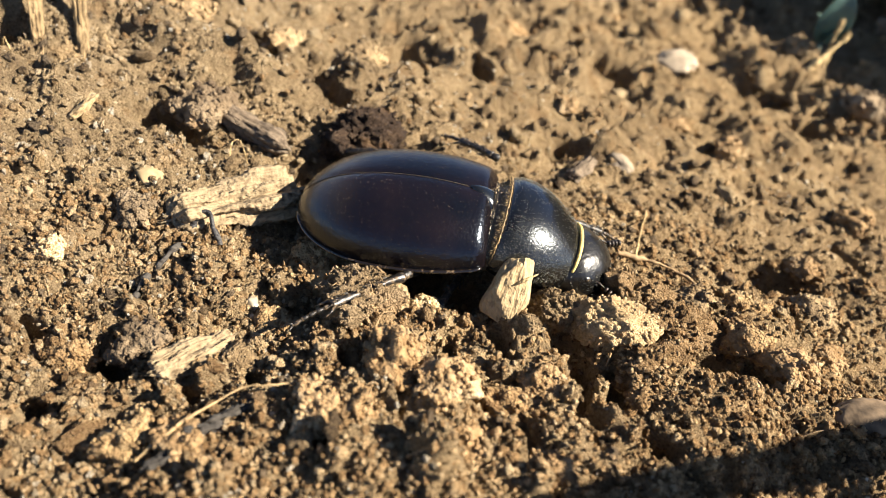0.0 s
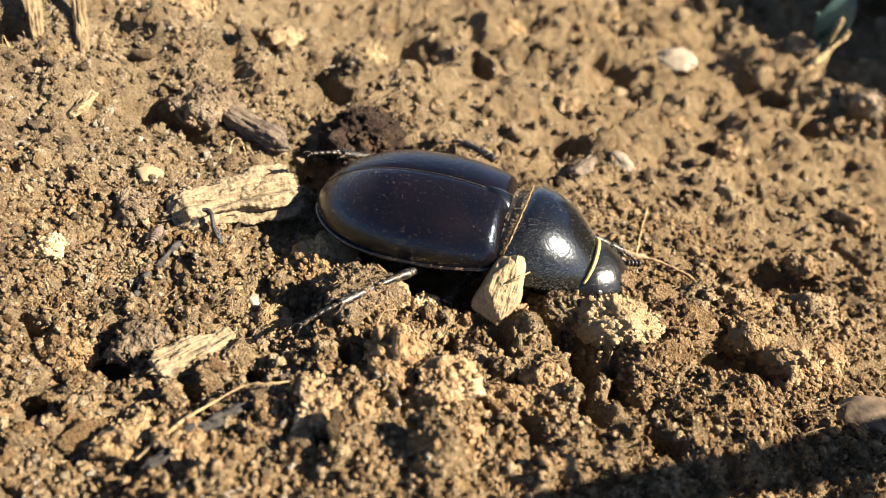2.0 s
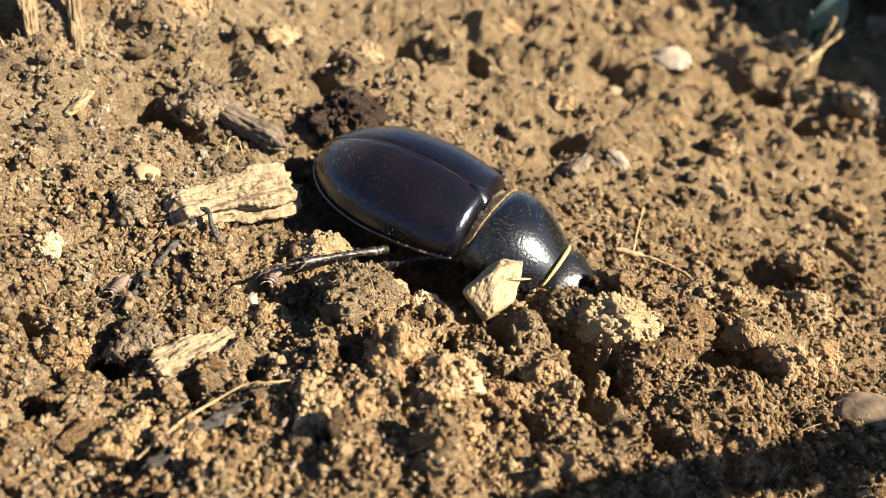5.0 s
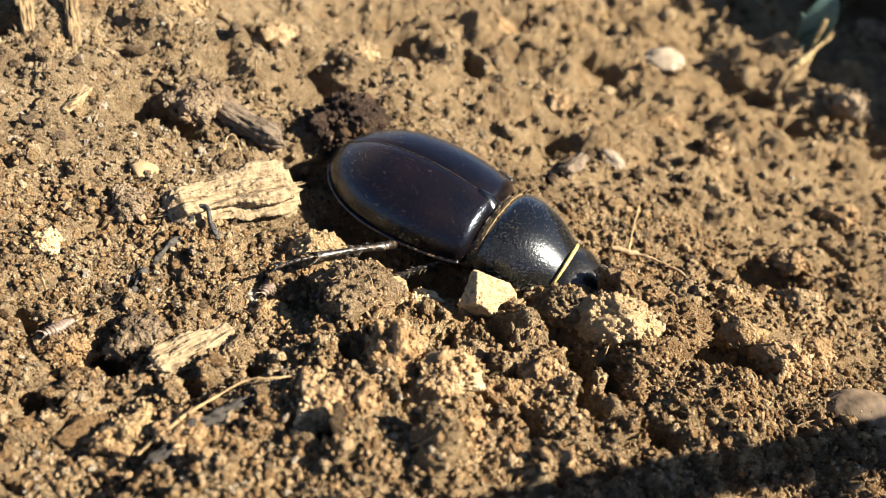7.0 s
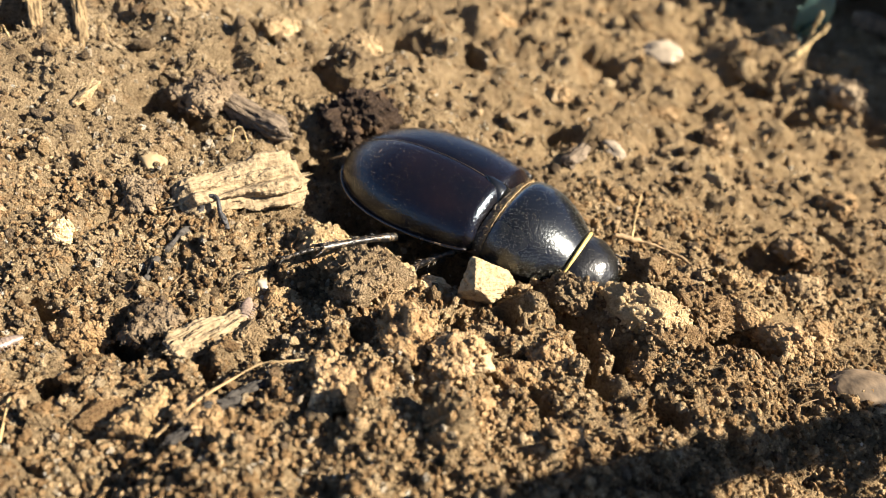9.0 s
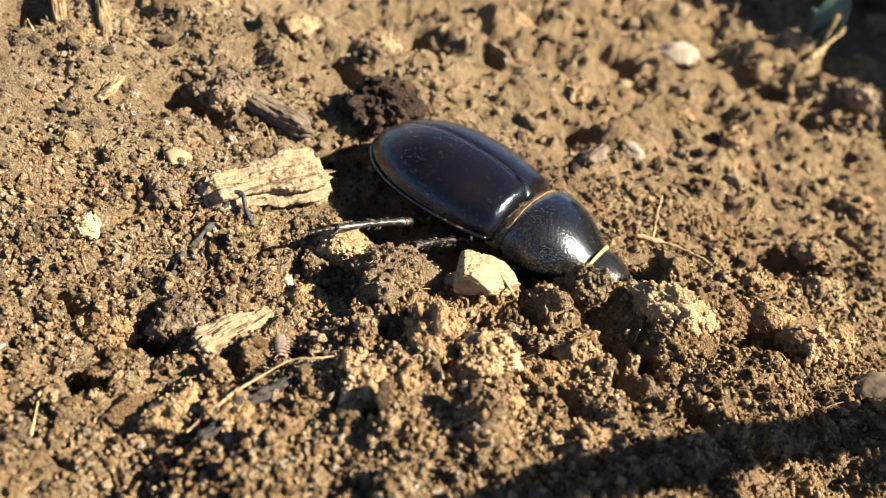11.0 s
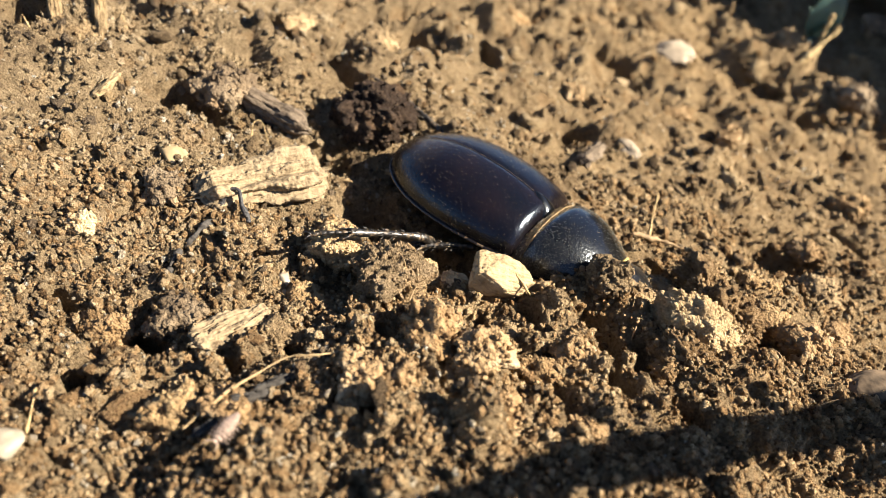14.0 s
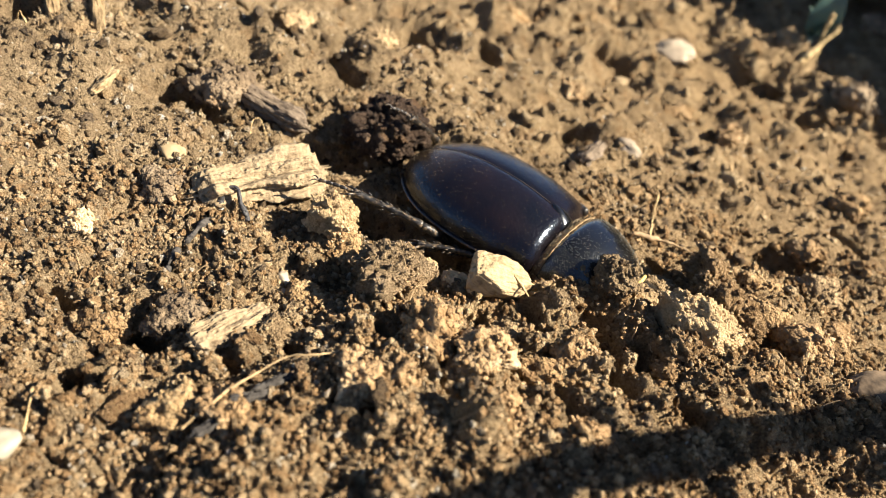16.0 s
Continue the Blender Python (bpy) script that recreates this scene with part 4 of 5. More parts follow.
clod(56.4, 14.1, 3.2, ochre_soil)
clod(71.4, 30.8, 3.8, brown_clod)
clod(40.9, 22.6, 2.6, brown_clod)
clod(-41.4, 54.5, 5.2, brown_clod)
clod(-25.5, 62.9, 4.6, brown_clod)
clod(-10.6, 65.2, 4.4, brown_clod)
clod(-50.2, 35.0, 4.2, brown_clod)
clod(96.9, 112.4, 6.0, grey_soil)
clod(86.5, 134.4, 4.6, brown_clod)
clod(37.6, 134.0, 4.6, warm_clod)
clod(13.7, 103.8, 4.0, warm_clod)
clod(63.1, 75.9, 3.4, warm_clod)
clod(53.0, 82.1, 3.2, warm_clod)
clod(14.0, -7.0, 4.2, warm_clod)
clod(20.0, -8.9, 3.6, warm_clod)
clod(26.7, -7.2, 3.2, ochre_soil)
clod(30.2, -4.1, 2.8, warm_clod)
clod(50.1, 15.8, 3.0, warm_clod)
clod(61.6, 11.0, 4.0, warm_clod)
clod(58.5, 22.8, 2.8, ochre_soil)
clod(70.0, 19.5, 3.2, warm_clod)
clod(8.1, -15.6, 3.4, warm_clod)
clod(-3.4, -21.2, 3.2, warm_clod)
clod(-21.7, -11.3, 2.6, warm_clod)
clod(32.1, -15.0, 3.4, warm_clod)
clod(22.8, -15.5, 3.8, warm_clod)
clod(73.5, 44.6, 3.2, warm_clod)
clod(85.1, 61.9, 3.6, ochre_soil)
clod(38.8, 11.5, 3.4, brown_clod)
clod(42.6, 16.4, 3.0, brown_clod)
clod(29.4, 72.7, 3.2, warm_clod)


# crumbs, grit and fibres that nobody could count
def scatter(name, n, rlo, rhi, box, material, label, seed, skew=2.2, sub=BALL1, sink=0.1, flat=0.75, even=0.35, sharp=False):
    r = np.random.default_rng(seed)
    kinds = []
    for q in range(24):
        kv, kf = sub
        kv = kv * (1 + 0.50 * fbm(kv * 1.7 + q * 5.1, 2, 300 + seed * 30 + q, 0.6) + 0.42 * vnoise(kv * 3.1 + q * 2.3, 700 + q))[:, None]
        if sharp:
            for _ in range(2):
                cut = r.normal(size=3)
                cut /= np.linalg.norm(cut)
                kv = kv - 0.85 * np.maximum(0, kv @ cut - r.uniform(0.45, 0.8))[:, None] * cut
        kinds.append(kv)
    x, y = r.uniform(box[0], box[1], n), box[2] + (box[3] - box[2]) * r.random(n) ** 1.25
    rad = rlo * (rhi / rlo) ** (r.random(n) ** skew) * (1 + np.clip(y, 0, 200) / 110)
    # crumbs gather in patches
    keep = vnoise(np.stack([x / 9, y / 9, 0 * x], 1), seed) + r.uniform(-0.9, 0.9, n) > -even
    keep &= PIT[np.clip(np.searchsorted(GY, y), 1, len(GY) - 1), np.clip(np.searchsorted(GX, x), 1, len(GX) - 1)] < r.uniform(1.0, 3.0, n)
    x, y, rad = x[keep], y[keep], rad[keep]
    m = len(x)
    base = np.stack([np.maximum(ground_at(x, y), ground_at(x + rad * 0.4, y)), ], 1)[:, 0]
    q = r.normal(size=(m, 4))
    q /= np.linalg.norm(q, axis=1)[:, None]
    a, b, c, d = q.T
    R3 = np.stack([1 - 2 * (c * c + d * d), 2 * (b * c - a * d), 2 * (b * d + a * c), 2 * (b * c + a * d), 1 - 2 * (b * b + d * d), 2 * (c * d - a * b), 2 * (b * d - a * c), 2 * (c * d + a * b), 1 - 2 * (b * b + c * c)], 1).reshape(m, 3, 3)
    shape = r.uniform(0.5, 1.3, (m, 3))
    kv = np.stack(kinds)[r.integers(0, len(kinds), m)] * shape[:, None]
    V = np.einsum("mij,mkj->mki", R3, kv) * rad[:, None, None]
    V[:, :, 2] *= flat + 0.25
    V += np.stack([x, y, base + rad * (0.38 - sink)], 1)[:, None]
    f = sub[1]
    F = (f[None] + (np.arange(m) * kv.shape[1])[:, None, None]).reshape(-1, 3)
    return tagged(new(name, sheet_mesh(name, V.reshape(-1, 3), F, material, not sharp)), label, "soil", kind="stuff")


scatter("soil_crumbs", 4300, 0.22, 0.52, (-76, 100, -36, 60), crumb_soil, "loose brown soil crumbs strewn over the ground", 1, 1.9, BALL2, 0.2)
scatter("fine_crumbs", 18000, 0.09, 0.32, (-66, 85, -36, 48), crumb_soil, "fine soil dust and crumbs between the clods", 6, 1.5, BALL1, 0.1)
scatter("front_crumbs", 5600, 0.26, 0.58, (-46, 76, -35, 12), warm_soil, "crumbly tan soil grains on the near mounds", 7, 1.3, BALL2, 0.1, 0.75, 0.6)
scatter("front_grains", 12000, 0.16, 0.42, (-46, 76, -35, 14), warm_soil, "small tan soil grains between the crumbs", 10, 1.2, BALL1, 0.1, 0.75, 0.8)
scatter("side_crumbs", 3200, 0.13, 0.5, (-52, 8, -14, 42), crumb_soil, "crumbly soil grains beside the wood", 8, 1.6, BALL2, 0.15)
scatter("right_crumbs", 1500, 0.2, 0.6, (32, 92, 6, 46), warm_soil, "crumbly tan soil grains ahead of the beetle", 9, 1.5, BALL2, 0.1, 0.75, 0.7)
scatter("far_crumbs", 1400, 0.4, 1.1, (-80, 150, 50, 215), crumb_soil, "loose brown soil crumbs further off", 2, 2.2, BALL2, 0.4)
scatter("far_grains", 2600, 0.16, 0.5, (-75, 140, 42, 170), warm_soil, "tan soil grains further off", 11, 1.6, BALL1, 0.3, 0.75, 0.1)
scatter("dark_crumbs", 1500, 0.14, 0.7, (-58, 60, -36, 60), grey_soil, "grey-brown soil crumbs", 3, 1.9, BALL2, 0.2)
scatter("grit", 6500, 0.07, 0.27, (-58, 100, -36, 80), quartz, "pale sand and grit grains on the soil", 4, 1.8, BALL1, 0.1, sharp=True)
scatter("coarse_crumbs", 220, 0.6, 1.3, (-50, 95, -36, 60), crumb_soil, "coarse soil crumbs", 5, 1.6, BALL2, 0.3)

scatter("pale_grains", 1100, 0.16, 0.5, (-50, 22, -35, 34), quartz, "pale angular grains of stone in the soil", 12, 1.6, BALL2, 0.1, sharp=True)
scatter("orange_grains", 320, 0.25, 0.8, (-40, 70, -34, 30), ochre_soil, "orange-brown crumbs of clay in the soil", 13, 1.5, BALL2, 0.1)

rf = np.random.default_rng(23)
fibres = []
for q in range(150):
    x, y = rf.uniform(-58, 90), rf.uniform(-34, 60)
    a, ln = rf.uniform(0, 6.28), rf.uniform(1.5, 6)
    p = []
    for s in range(5):
        p.append(on(x, y, rf.uniform(0.1, 0.9)))
        x, y = x + ln / 4 * math.cos(a), y + ln / 4 * math.sin(a)
        a += rf.normal() * 0.6
    fibres.append(tube(spun(p, 12), [rf.uniform(0.035, 0.075)] * 12, 4))
tagged(new("root_fibres", poly_mesh("root_fibres", fibres, root_skin)), "fine dry root fibres in the soil", "roots", kind="stuff")

# ---- stalks, roots and plants ----
strand("root", [on(-7.5, -23.8, 1.0), on(-4.5, -20.1, 1.8), on(-0.5, -15.3, 2.0), on(2.2, -14.3, 1.7), on(6.2, -12.4, 0.4)], 0.19, dry_root, "thin tan dry root lying on the soil", "root")
strand("charred_twig", [on(-17.6, 9.0, 0.2), on(-17.0, 10.2, 1.9), on(-15.8, 10.4, 2.2), on(-14.5, 9.4, 1.7), on(-13.1, 8.2, 0.5)], 0.52, char, "black crooked charred twig", "charred twig")
strand("charred_twig", [on(-17.2, 6.6, 0.1), on(-18.0, 4.9, 0.5), on(-18.4, 3.4, 0.4), on(-19.1, 2.0, 0.0)], 0.62, dull_char, "crumbling charred twig pressed into the soil", "charred twig")
strand("charred_twig", [on(-19.2, 1.0, 0.1), on(-18.8, -0.8, 0.4), on(-18.9, -2.4, 0.4), on(-18.0, -4.4, 0.0)], 0.58, dull_char, "crumbling charred twig pressed into the soil", "charred twig")
strand("root", [on(39.6, 28.5, 0.8), on(44.3, 29.3, 1.2), on(49.5, 28.4, 1.2), on(53.3, 24.4, 0.6)], 0.45, root_skin, "knotty brown root half buried in soil", "root")
strand("root", [on(42.8, 30.0, 0.2), on(43.0, 34.2, 2.2), on(43.5, 38.2, 4.2)], 0.22, straw, "thin upright dry stalk", "stalk")
strand("root", [on(-19.0, 24.2, 0.3), on(-20.0, 27.4, 2.0), on(-19.2, 28.8, 2.2), on(-17.2, 26.9, 0.4)], 0.10, straw, "curled hair-thin tan root", "root")
strand("root", [on(-59.6, 32.6, 1), on(-57.7, 31.0, 1.6), on(-55.1, 28.5, 0.6)], 0.2, straw, "thin dry curled root", "root")
strand("root", [on(41.3, -4.9, 0.7), on(38.7, -2.6, 0.9), on(37.9, 3.5, 0.7)], 0.2, root_skin, "thin brown root running over the soil", "root")

strand("root", [on(-24.0, -21.8, 0.6), on(-22.6, -24.3, 1.4), on(-21.7, -27.0, 0.5)], 0.17, straw, "thin pale dry root fibre", "root")
strand("root", [on(4.1, 9.4, 1.2), on(5.8, 11.1, 2.6), on(7.4, 9.6, 1.6)], 0.09, root_skin, "curled fine brown root hair", "root")
strand("root", [on(10.3, -2.3, 0.8), on(10.6, 0.0, 1.6), on(11.8, 1.5, 1.2)], 0.09, root_skin, "curled fine brown root hair", "root")


rr_ = np.random.default_rng(77)
bc = np.array(ball_clod.matrix_world.translation) / MM
for q in range(14):
    a, e = rr_.uniform(0, 6.28), rr_.uniform(-0.2, 1.1)
    pts = []
    for w in range(5):
        d = np.array((math.cos(a) * math.cos(e), math.sin(a) * math.cos(e), math.sin(e)))
        pts.append(bc + d * np.array((4.2, 3.9, 3.9)) * (1.0 + 0.16 * math.sin(w * 0.8)))
        a, e = a + rr_.normal() * 0.35, e + rr_.normal() * 0.25
    strand("root", pts, 0.07, root_skin, "hair-thin brown root clinging to a clod", "root")
splinter("charred_twig", 6.5, 1.0, 0.8, 26, dull_char, "thin charred sliver in the soil", "charred twig", -0.1, -16.5, 0.7, (0, 0, 48), 0.5, 2)
splinter("charred_twig", 4.5, 1.2, 1.0, 27, dull_char, "thin charred sliver in the soil", "charred twig", -2.0, -19.6, 0.7, (0, 0, 30), 0.5, 2)
splinter("charred_twig", 4.2, 1.0, 0.9, 28, dull_char, "thin charred sliver in the soil", "charred twig", -4.6, -23.3, 0.7, (0, 0, 55), 0.5, 2)


def stalk_at(bx, by, tx, ty, up, radius, label):
    """A dry stalk from the ground at bx, by to a tip above tx, ty (mm)."""
    b0 = np.array(on(bx, by, -1.5))
    d = np.array((tx, ty, b0[2] + up)) - b0
    ln = float(np.linalg.norm(d))
    ob = splinter("dry_stalk", ln, 2 * radius, 1.7 * radius, int(abs(bx)), old_straw, label, "stalk", taper=0.2, fray=6, z=0)
    q = b0 + d / 2
    ob.matrix_world = pose(q[0] * MM, q[1] * MM, q[2] * MM, 0, -math.degrees(math.asin(d[2] / ln)), math.degrees(math.atan2(d[1], d[0])))
    return tagged(ob, "", "", "dry stalks")


stalk_at(-53.4, 32.8, -63.0, 47.0, 13, 0.95, "dry brown plant stalk standing in the soil")
stalk_at(-46.4, 33.4, -56.0, 48.0, 13, 1.0, "dry brown plant stalk standing in the soil")
stalk_at(-43.5, 36.2, -48.5, 41.0, 4, 0.7, "short splintered dry stalk")

# seedling in the far corner
sb = on(86.0, 121.5, -0.5)
strand("dead_stem", [sb, (sb[0] + 3, sb[1] + 3, sb[2] + 4), (sb[0] + 6.5, sb[1] + 7, sb[2] + 7.5), (sb[0] + 7.5, sb[1] + 8, sb[2] + 9.5)], 1.0, straw, "bent tan dead stem sticking up", "stem")
strand("dead_stem", [(sb[0] + 5, sb[1] + 5, sb[2]), (sb[0] + 4.5, sb[1] + 7, sb[2] + 6), (sb[0] + 4.5, sb[1] + 8, sb[2] + 12)], 0.8, straw, "thin tan dead stem sticking up", "stem")
plant = tagged(new("seedling"), "small dark green seedling in the shade", "plant")
plant.matrix_world = pose(*[q * MM for q in on(89.5, 133.0)])


def leaf_mesh(length, width):
    V, F = [], []
    for i in range(15):
        s = i / 14
        w = width * math.sin(math.pi * s ** 0.8) ** 0.8 + 0.02
        for j in range(7):
            u = j / 6 * 2 - 1
            V.append((w * u, s * length, length * (0.25 * math.sin(2.2 * s)) + 0.18 * w * abs(u) + 0.05 * w * math.sin(9 * s)))
    for i in range(14):
        for j in range(6):
            F.append((i * 7 + j, i * 7 + j + 1, (i + 1) * 7 + j + 1, (i + 1) * 7 + j))
    V2 = [(a, b, c - 0.25) for a, b, c in V]
    F2 = [tuple(q + 105 for q in f_[::-1]) for f_ in F]
    return poly_mesh("leaf", [(np.array(V + V2), F + F2)], leaf_green)


for ry, rx, ln in ((0, 80, 15), (70, 50, 8), (230, 45, 8)):
    part("leaf", leaf_mesh(ln, ln * 0.27), plant, "", pose(0, 0, 0.004, rx, 0, ry))
part("stem", poly_mesh("stem", [tube([(0, 0, -1), (0.2, 0, 2), (0, 0, 5)], [0.8, 0.7, 0.6], 8)], leaf_green), plant)


# ---- woodlice ----
def woodlouse(material, label, scale):
    ob = tagged(new("woodlouse"), label, "woodlouse")
    for q in range(9):
        s = (q + 0.5) / 9
        w = 1.15 * math.sin(math.pi * (0.12 + 0.78 * s)) ** 0.7
        V, F = [], []
        for i in range(5):
            xx = (0.5 - s) * 5.2 + (0.5 - i / 4) * 0.78
            for j in range(13):
                a = (j / 12 - 0.5) * math.pi
                V.append((xx, (w - 0.06 * i) * math.sin(a), (0.92 * w - 0.05 * i) * math.cos(a) * 0.8 + 0.25))
        for i in range(4):
            for j in range(12):
                F.append((i * 13 + j, i * 13 + j + 1, (i + 1) * 13 + j + 1, (i + 1) * 13 + j))
        part("plate", poly_mesh("plate", [(np.array(V) * scale, F)], material), ob)
    body = lump(BALL2, (2.4, 0.9, 0.55), 4, 0.03)
    part("body", poly_mesh("body", [(body[0] * scale + (0, 0, 0.35 * scale), body[1])], material), ob)
    for q in range(7):
        for sd in (-1, 1):
            x = 1.7 - q * 0.55
            part("leg", poly_mesh("leg", [tube(np.array([(x, sd * 0.5, 0.3), (x, sd * 1.2, 0.35), (x - 0.1, sd * 1.6, -0.1)]) * scale, np.array([0.09, 0.08, 0.04]) * scale, 5)], material), ob)
    for sd in (-1, 1):
        part("antenna", poly_mesh("antenna", [tube(np.array([(2.4, sd * 0.3, 0.5), (3.1, sd * 0.9, 0.7), (3.7, sd * 1.0, 0.3)]) * scale, np.array([0.09, 0.07, 0.03]) * scale, 5)], material), ob)
    return ob


louse = woodlouse(louse_shell, "small brown-grey woodlouse crawling over the soil", 0.74)
louse_light = woodlouse(louse_pale, "small pale pinkish woodlouse crawling over the soil", 0.66)


# ---- unseen shade casters, added out of view towards the sun to darken the corners ----
# assumed branch shape; what throws this shadow is unknown
shade_caster = splinter("branch", 150, 6.6, 6.0, 51, grey_wood, "grey-brown branch-shaped shade caster added unseen above the soil", "branch", taper=0.85, fray=10, z=60)
# stubs that make the caster's shadow edge ragged
for bx, turn, ln, thick in ((18, 62, 9, 1.5), (31, -58, 8, 1.3), (44, 70, 7, 1.4), (52, -66, 9, 1.2), (63, 48, 8, 1.2)):
    c, q = math.cos(radians(turn)), math.sin(radians(turn))
    part("side_twig", poly_mesh("side_twig", [tube(spun([(bx, 0, 0), (bx + 0.5 * ln * c, 0.5 * ln * q, 0.8), (bx + ln * c, ln * q, 0.2)], 9), np.linspace(thick, 0.5 * thick, 9), 9)], grey_wood), shade_caster)
# made-up log, placed only to shade the far right corner
log = splinter("log", 300, 120, 110, 52, grey_wood, "grey-brown log-shaped shade caster added unseen at the edge of the plot", "log", taper=0.1, fray=0, z=20)
log.matrix_world = pose(0.203, 0.240, 0.045, 0, 0, 105)


def motions():
    walk(beetle, [
        (0, pose(0.02069, 0.01811, 0.00851, 6.0, -10.3, 2.4)),
        (0.5, pose(0.02081, 0.01802, 0.00842, 5.2, -10.2, 0.8)),
        (1, pose(0.02123, 0.01804, 0.00845, 4.5, -9.9, -0.8)),
        (1.5, pose(0.02211, 0.01787, 0.00851, 3.7, -9.8, -2.6)),
        (2, pose(0.02286, 0.01732, 0.00863, 2.6, -10.2, -4.3)),
        (2.5, pose(0.02278, 0.01692, 0.00886, 1.4, -10.7, -5.7)),
        (3, pose(0.02171, 0.01796, 0.00850, 2.4, -8.7, -7.0)),
        (3.5, pose(0.02042, 0.01991, 0.00729, 4.9, -4.6, -9.0)),
        (4, pose(0.01953, 0.02087, 0.00598, 5.6, -2.0, -12.5)),
        (6.5, pose(0.02125, 0.02200, 0.00363, 4.1, -0.6, -17.4)),
        (7, pose(0.02164, 0.02302, 0.00297, 7.0, -0.2, -18.0)),
        (7.5, pose(0.02178, 0.02236, 0.00330, 6.4, -2.6, -19.5)),
        (8, pose(0.02192, 0.02163, 0.00384, 5.9, -4.5, -20.8)),
        (8.5, pose(0.02203, 0.02120, 0.00438, 6.7, -5.5, -22.0)),
        (9, pose(0.02228, 0.01950, 0.00565, 7.2, -7.7, -24.1)),
        (11.5, pose(0.02203, 0.02097, 0.00342, -4.8, -0.1, -28.1)),
        (12, pose(0.02276, 0.02053, 0.00293, -4.7, -0.6, -28.4)),
        (12.5, pose(0.02356, 0.02053, 0.00266, -3.8, -0.9, -28.4)),
        (13, pose(0.02469, 0.02074, 0.00238, -2.7, -1.0, -28.2)),
        (13.5, pose(0.02558, 0.02087, 0.00214, -2.1, -0.8, -27.9)),
        (14, pose(0.02596, 0.02068, 0.00231, -1.8, -0.6, -27.5)),
        (14.5, pose(0.02629, 0.02010, 0.00267, -1.5, -0.6, -27.2)),
        (15, pose(0.02689, 0.01949, 0.00276, -1.1, -0.7, -26.9)),
        (15.5, pose(0.02769, 0.01915, 0.00255, -0.7, -0.7, -26.4)),
        (16, pose(0.02860, 0.01890, 0.00226, -0.4, -0.5, -25.7)),
    ])
    walk(pronotum, [(t, pose(0.0005, 0, 0.002, 0, pitch, yaw)) for t, pitch, yaw in (
        (0, 16.6, -2), (1, 15.8, -2.8), (2, 16.8, -3.2), (3, 17, -3.4), (3.5, 14.8, -3.9), (4, 12.6, -4.4), (6.5, -1.1, -2.5), (7.5, 2.2, -1.1), (9, 7.2, 0.7), (11.5, 0.8, -0.1), (13.5, -1.6, -1), (15, -0, -0.8), (16, 2.3, -3.1))])
    walk(near_hind_leg, [(t, pose(x, y, z, 0, ry, rz)) for t, x, y, z, ry, rz in (
        (0, -0.01004, -0.01201, 0.00034, -8.4, -134.1),
        (1.5, -0.01048, -0.01197, -0.00017, -6.1, -127.4),
        (3, -0.01011, -0.01221, -0.00068, -3.9, -121.9),
        (3.5, -0.01214, -0.01080, -0.00092, -4.5, -128.5),
        (4, -0.01052, -0.01216, -0.00042, -5.7, -127.8),
        (6.5, -0.00941, -0.01379, 0.00026, -9.3, -121.2),
        (7, -0.00996, -0.01381, 0.00154, -11.6, -119.8),
        (8, -0.01056, -0.01299, 0.00112, -12.4, -113.1),
        (9, -0.01044, -0.01296, 0.00036, -14.8, -112.9),
        (11.5, -0.01127, -0.01399, -0.00158, -0.7, -112.4),
        (12.5, -0.01139, -0.01517, -0.00048, -2.5, -117.8),
        (13.5, -0.01120, -0.01610, 0.00044, -4.1, -122.9),
        (14, -0.01079, -0.01599, 0.00032, -8.7, -119.9),
        (14.5, -0.00847, -0.01477, 0.00004, -10.5, -139.9),
        (15, -0.01067, -0.01424, 0.00009, -11.5, -147.0),
        (16, -0.01558, -0.01299, 0.00078, -11.4, -155.5),
    )])
    walk(near_mid_leg, [(t, pose(x, y, z, 0, ry, rz)) for t, x, y, z, ry, rz in (
        (0, -0.003, -0.005, -0.004, 0, -110), (3, -0.003, -0.005, -0.004, 0, -112), (4, -0.003, -0.008, -0.0015, 14, -150),
        (6.5, -0.003, -0.0085, -0.001, 18, -135), (9, -0.003, -0.0085, -0.0015, 12, -125), (12, -0.004, -0.009, -0.0015, 8, -125),
        (14, -0.006, -0.009, -0.0015, 6, -135), (16, -0.0085, -0.010, -0.0012, 4, -150))])
    walk(far_hind_leg, [(t, pose(x, y, z, 0, ry, rz)) for t, x, y, z, ry, rz in (
        (0, -0.01657, 0.01090, 0.00137, 23.9, 148.5),
        (1.5, -0.01843, 0.01092, 0.00094, 22.1, 150.1),
        (1.9, -0.02045, 0.01213, -0.00092, -27.8, 225.0),
        (3, -0.02045, 0.01213, -0.00092, -27.8, 258.0),
        (4, -0.01874, 0.00977, -0.00230, -31.9, 264.4),
        (9, -0.02089, 0.00959, -0.00207, -33.5, 280.3),
        (11.5, -0.02502, 0.00953, -0.00007, -12.1, 178.1),
        (12, -0.02567, 0.00959, 0.00063, -11.3, 171.2),
        (13.5, -0.02591, 0.00911, 0.00105, -18.0, 188.2),
        (15, -0.02727, 0.00895, 0.00025, -10.0, 178.1),
        (16, -0.02752, 0.00735, 0.00053, -38.8, 258.9),
    )])
    walk(far_mid_leg, [(t, pose(x, y, z, 0, ry, rz)) for t, x, y, z, ry, rz in (
        (0, -0.00215, 0.01741, -0.00196, 6.2, 142.3),
        (1.5, -0.00700, 0.01743, -0.00044, 8.7, 141.0),
        (3, -0.00665, 0.01774, -0.00124, 22.1, 120.6),
        (4, -0.00379, 0.01482, -0.00131, 37.4, 112.1),
        (9, -0.00392, 0.01357, -0.00183, 27.7, 128.2),
        (16, -0.00143, 0.00758, 0.00281, 32.1, 121.3),
    )])
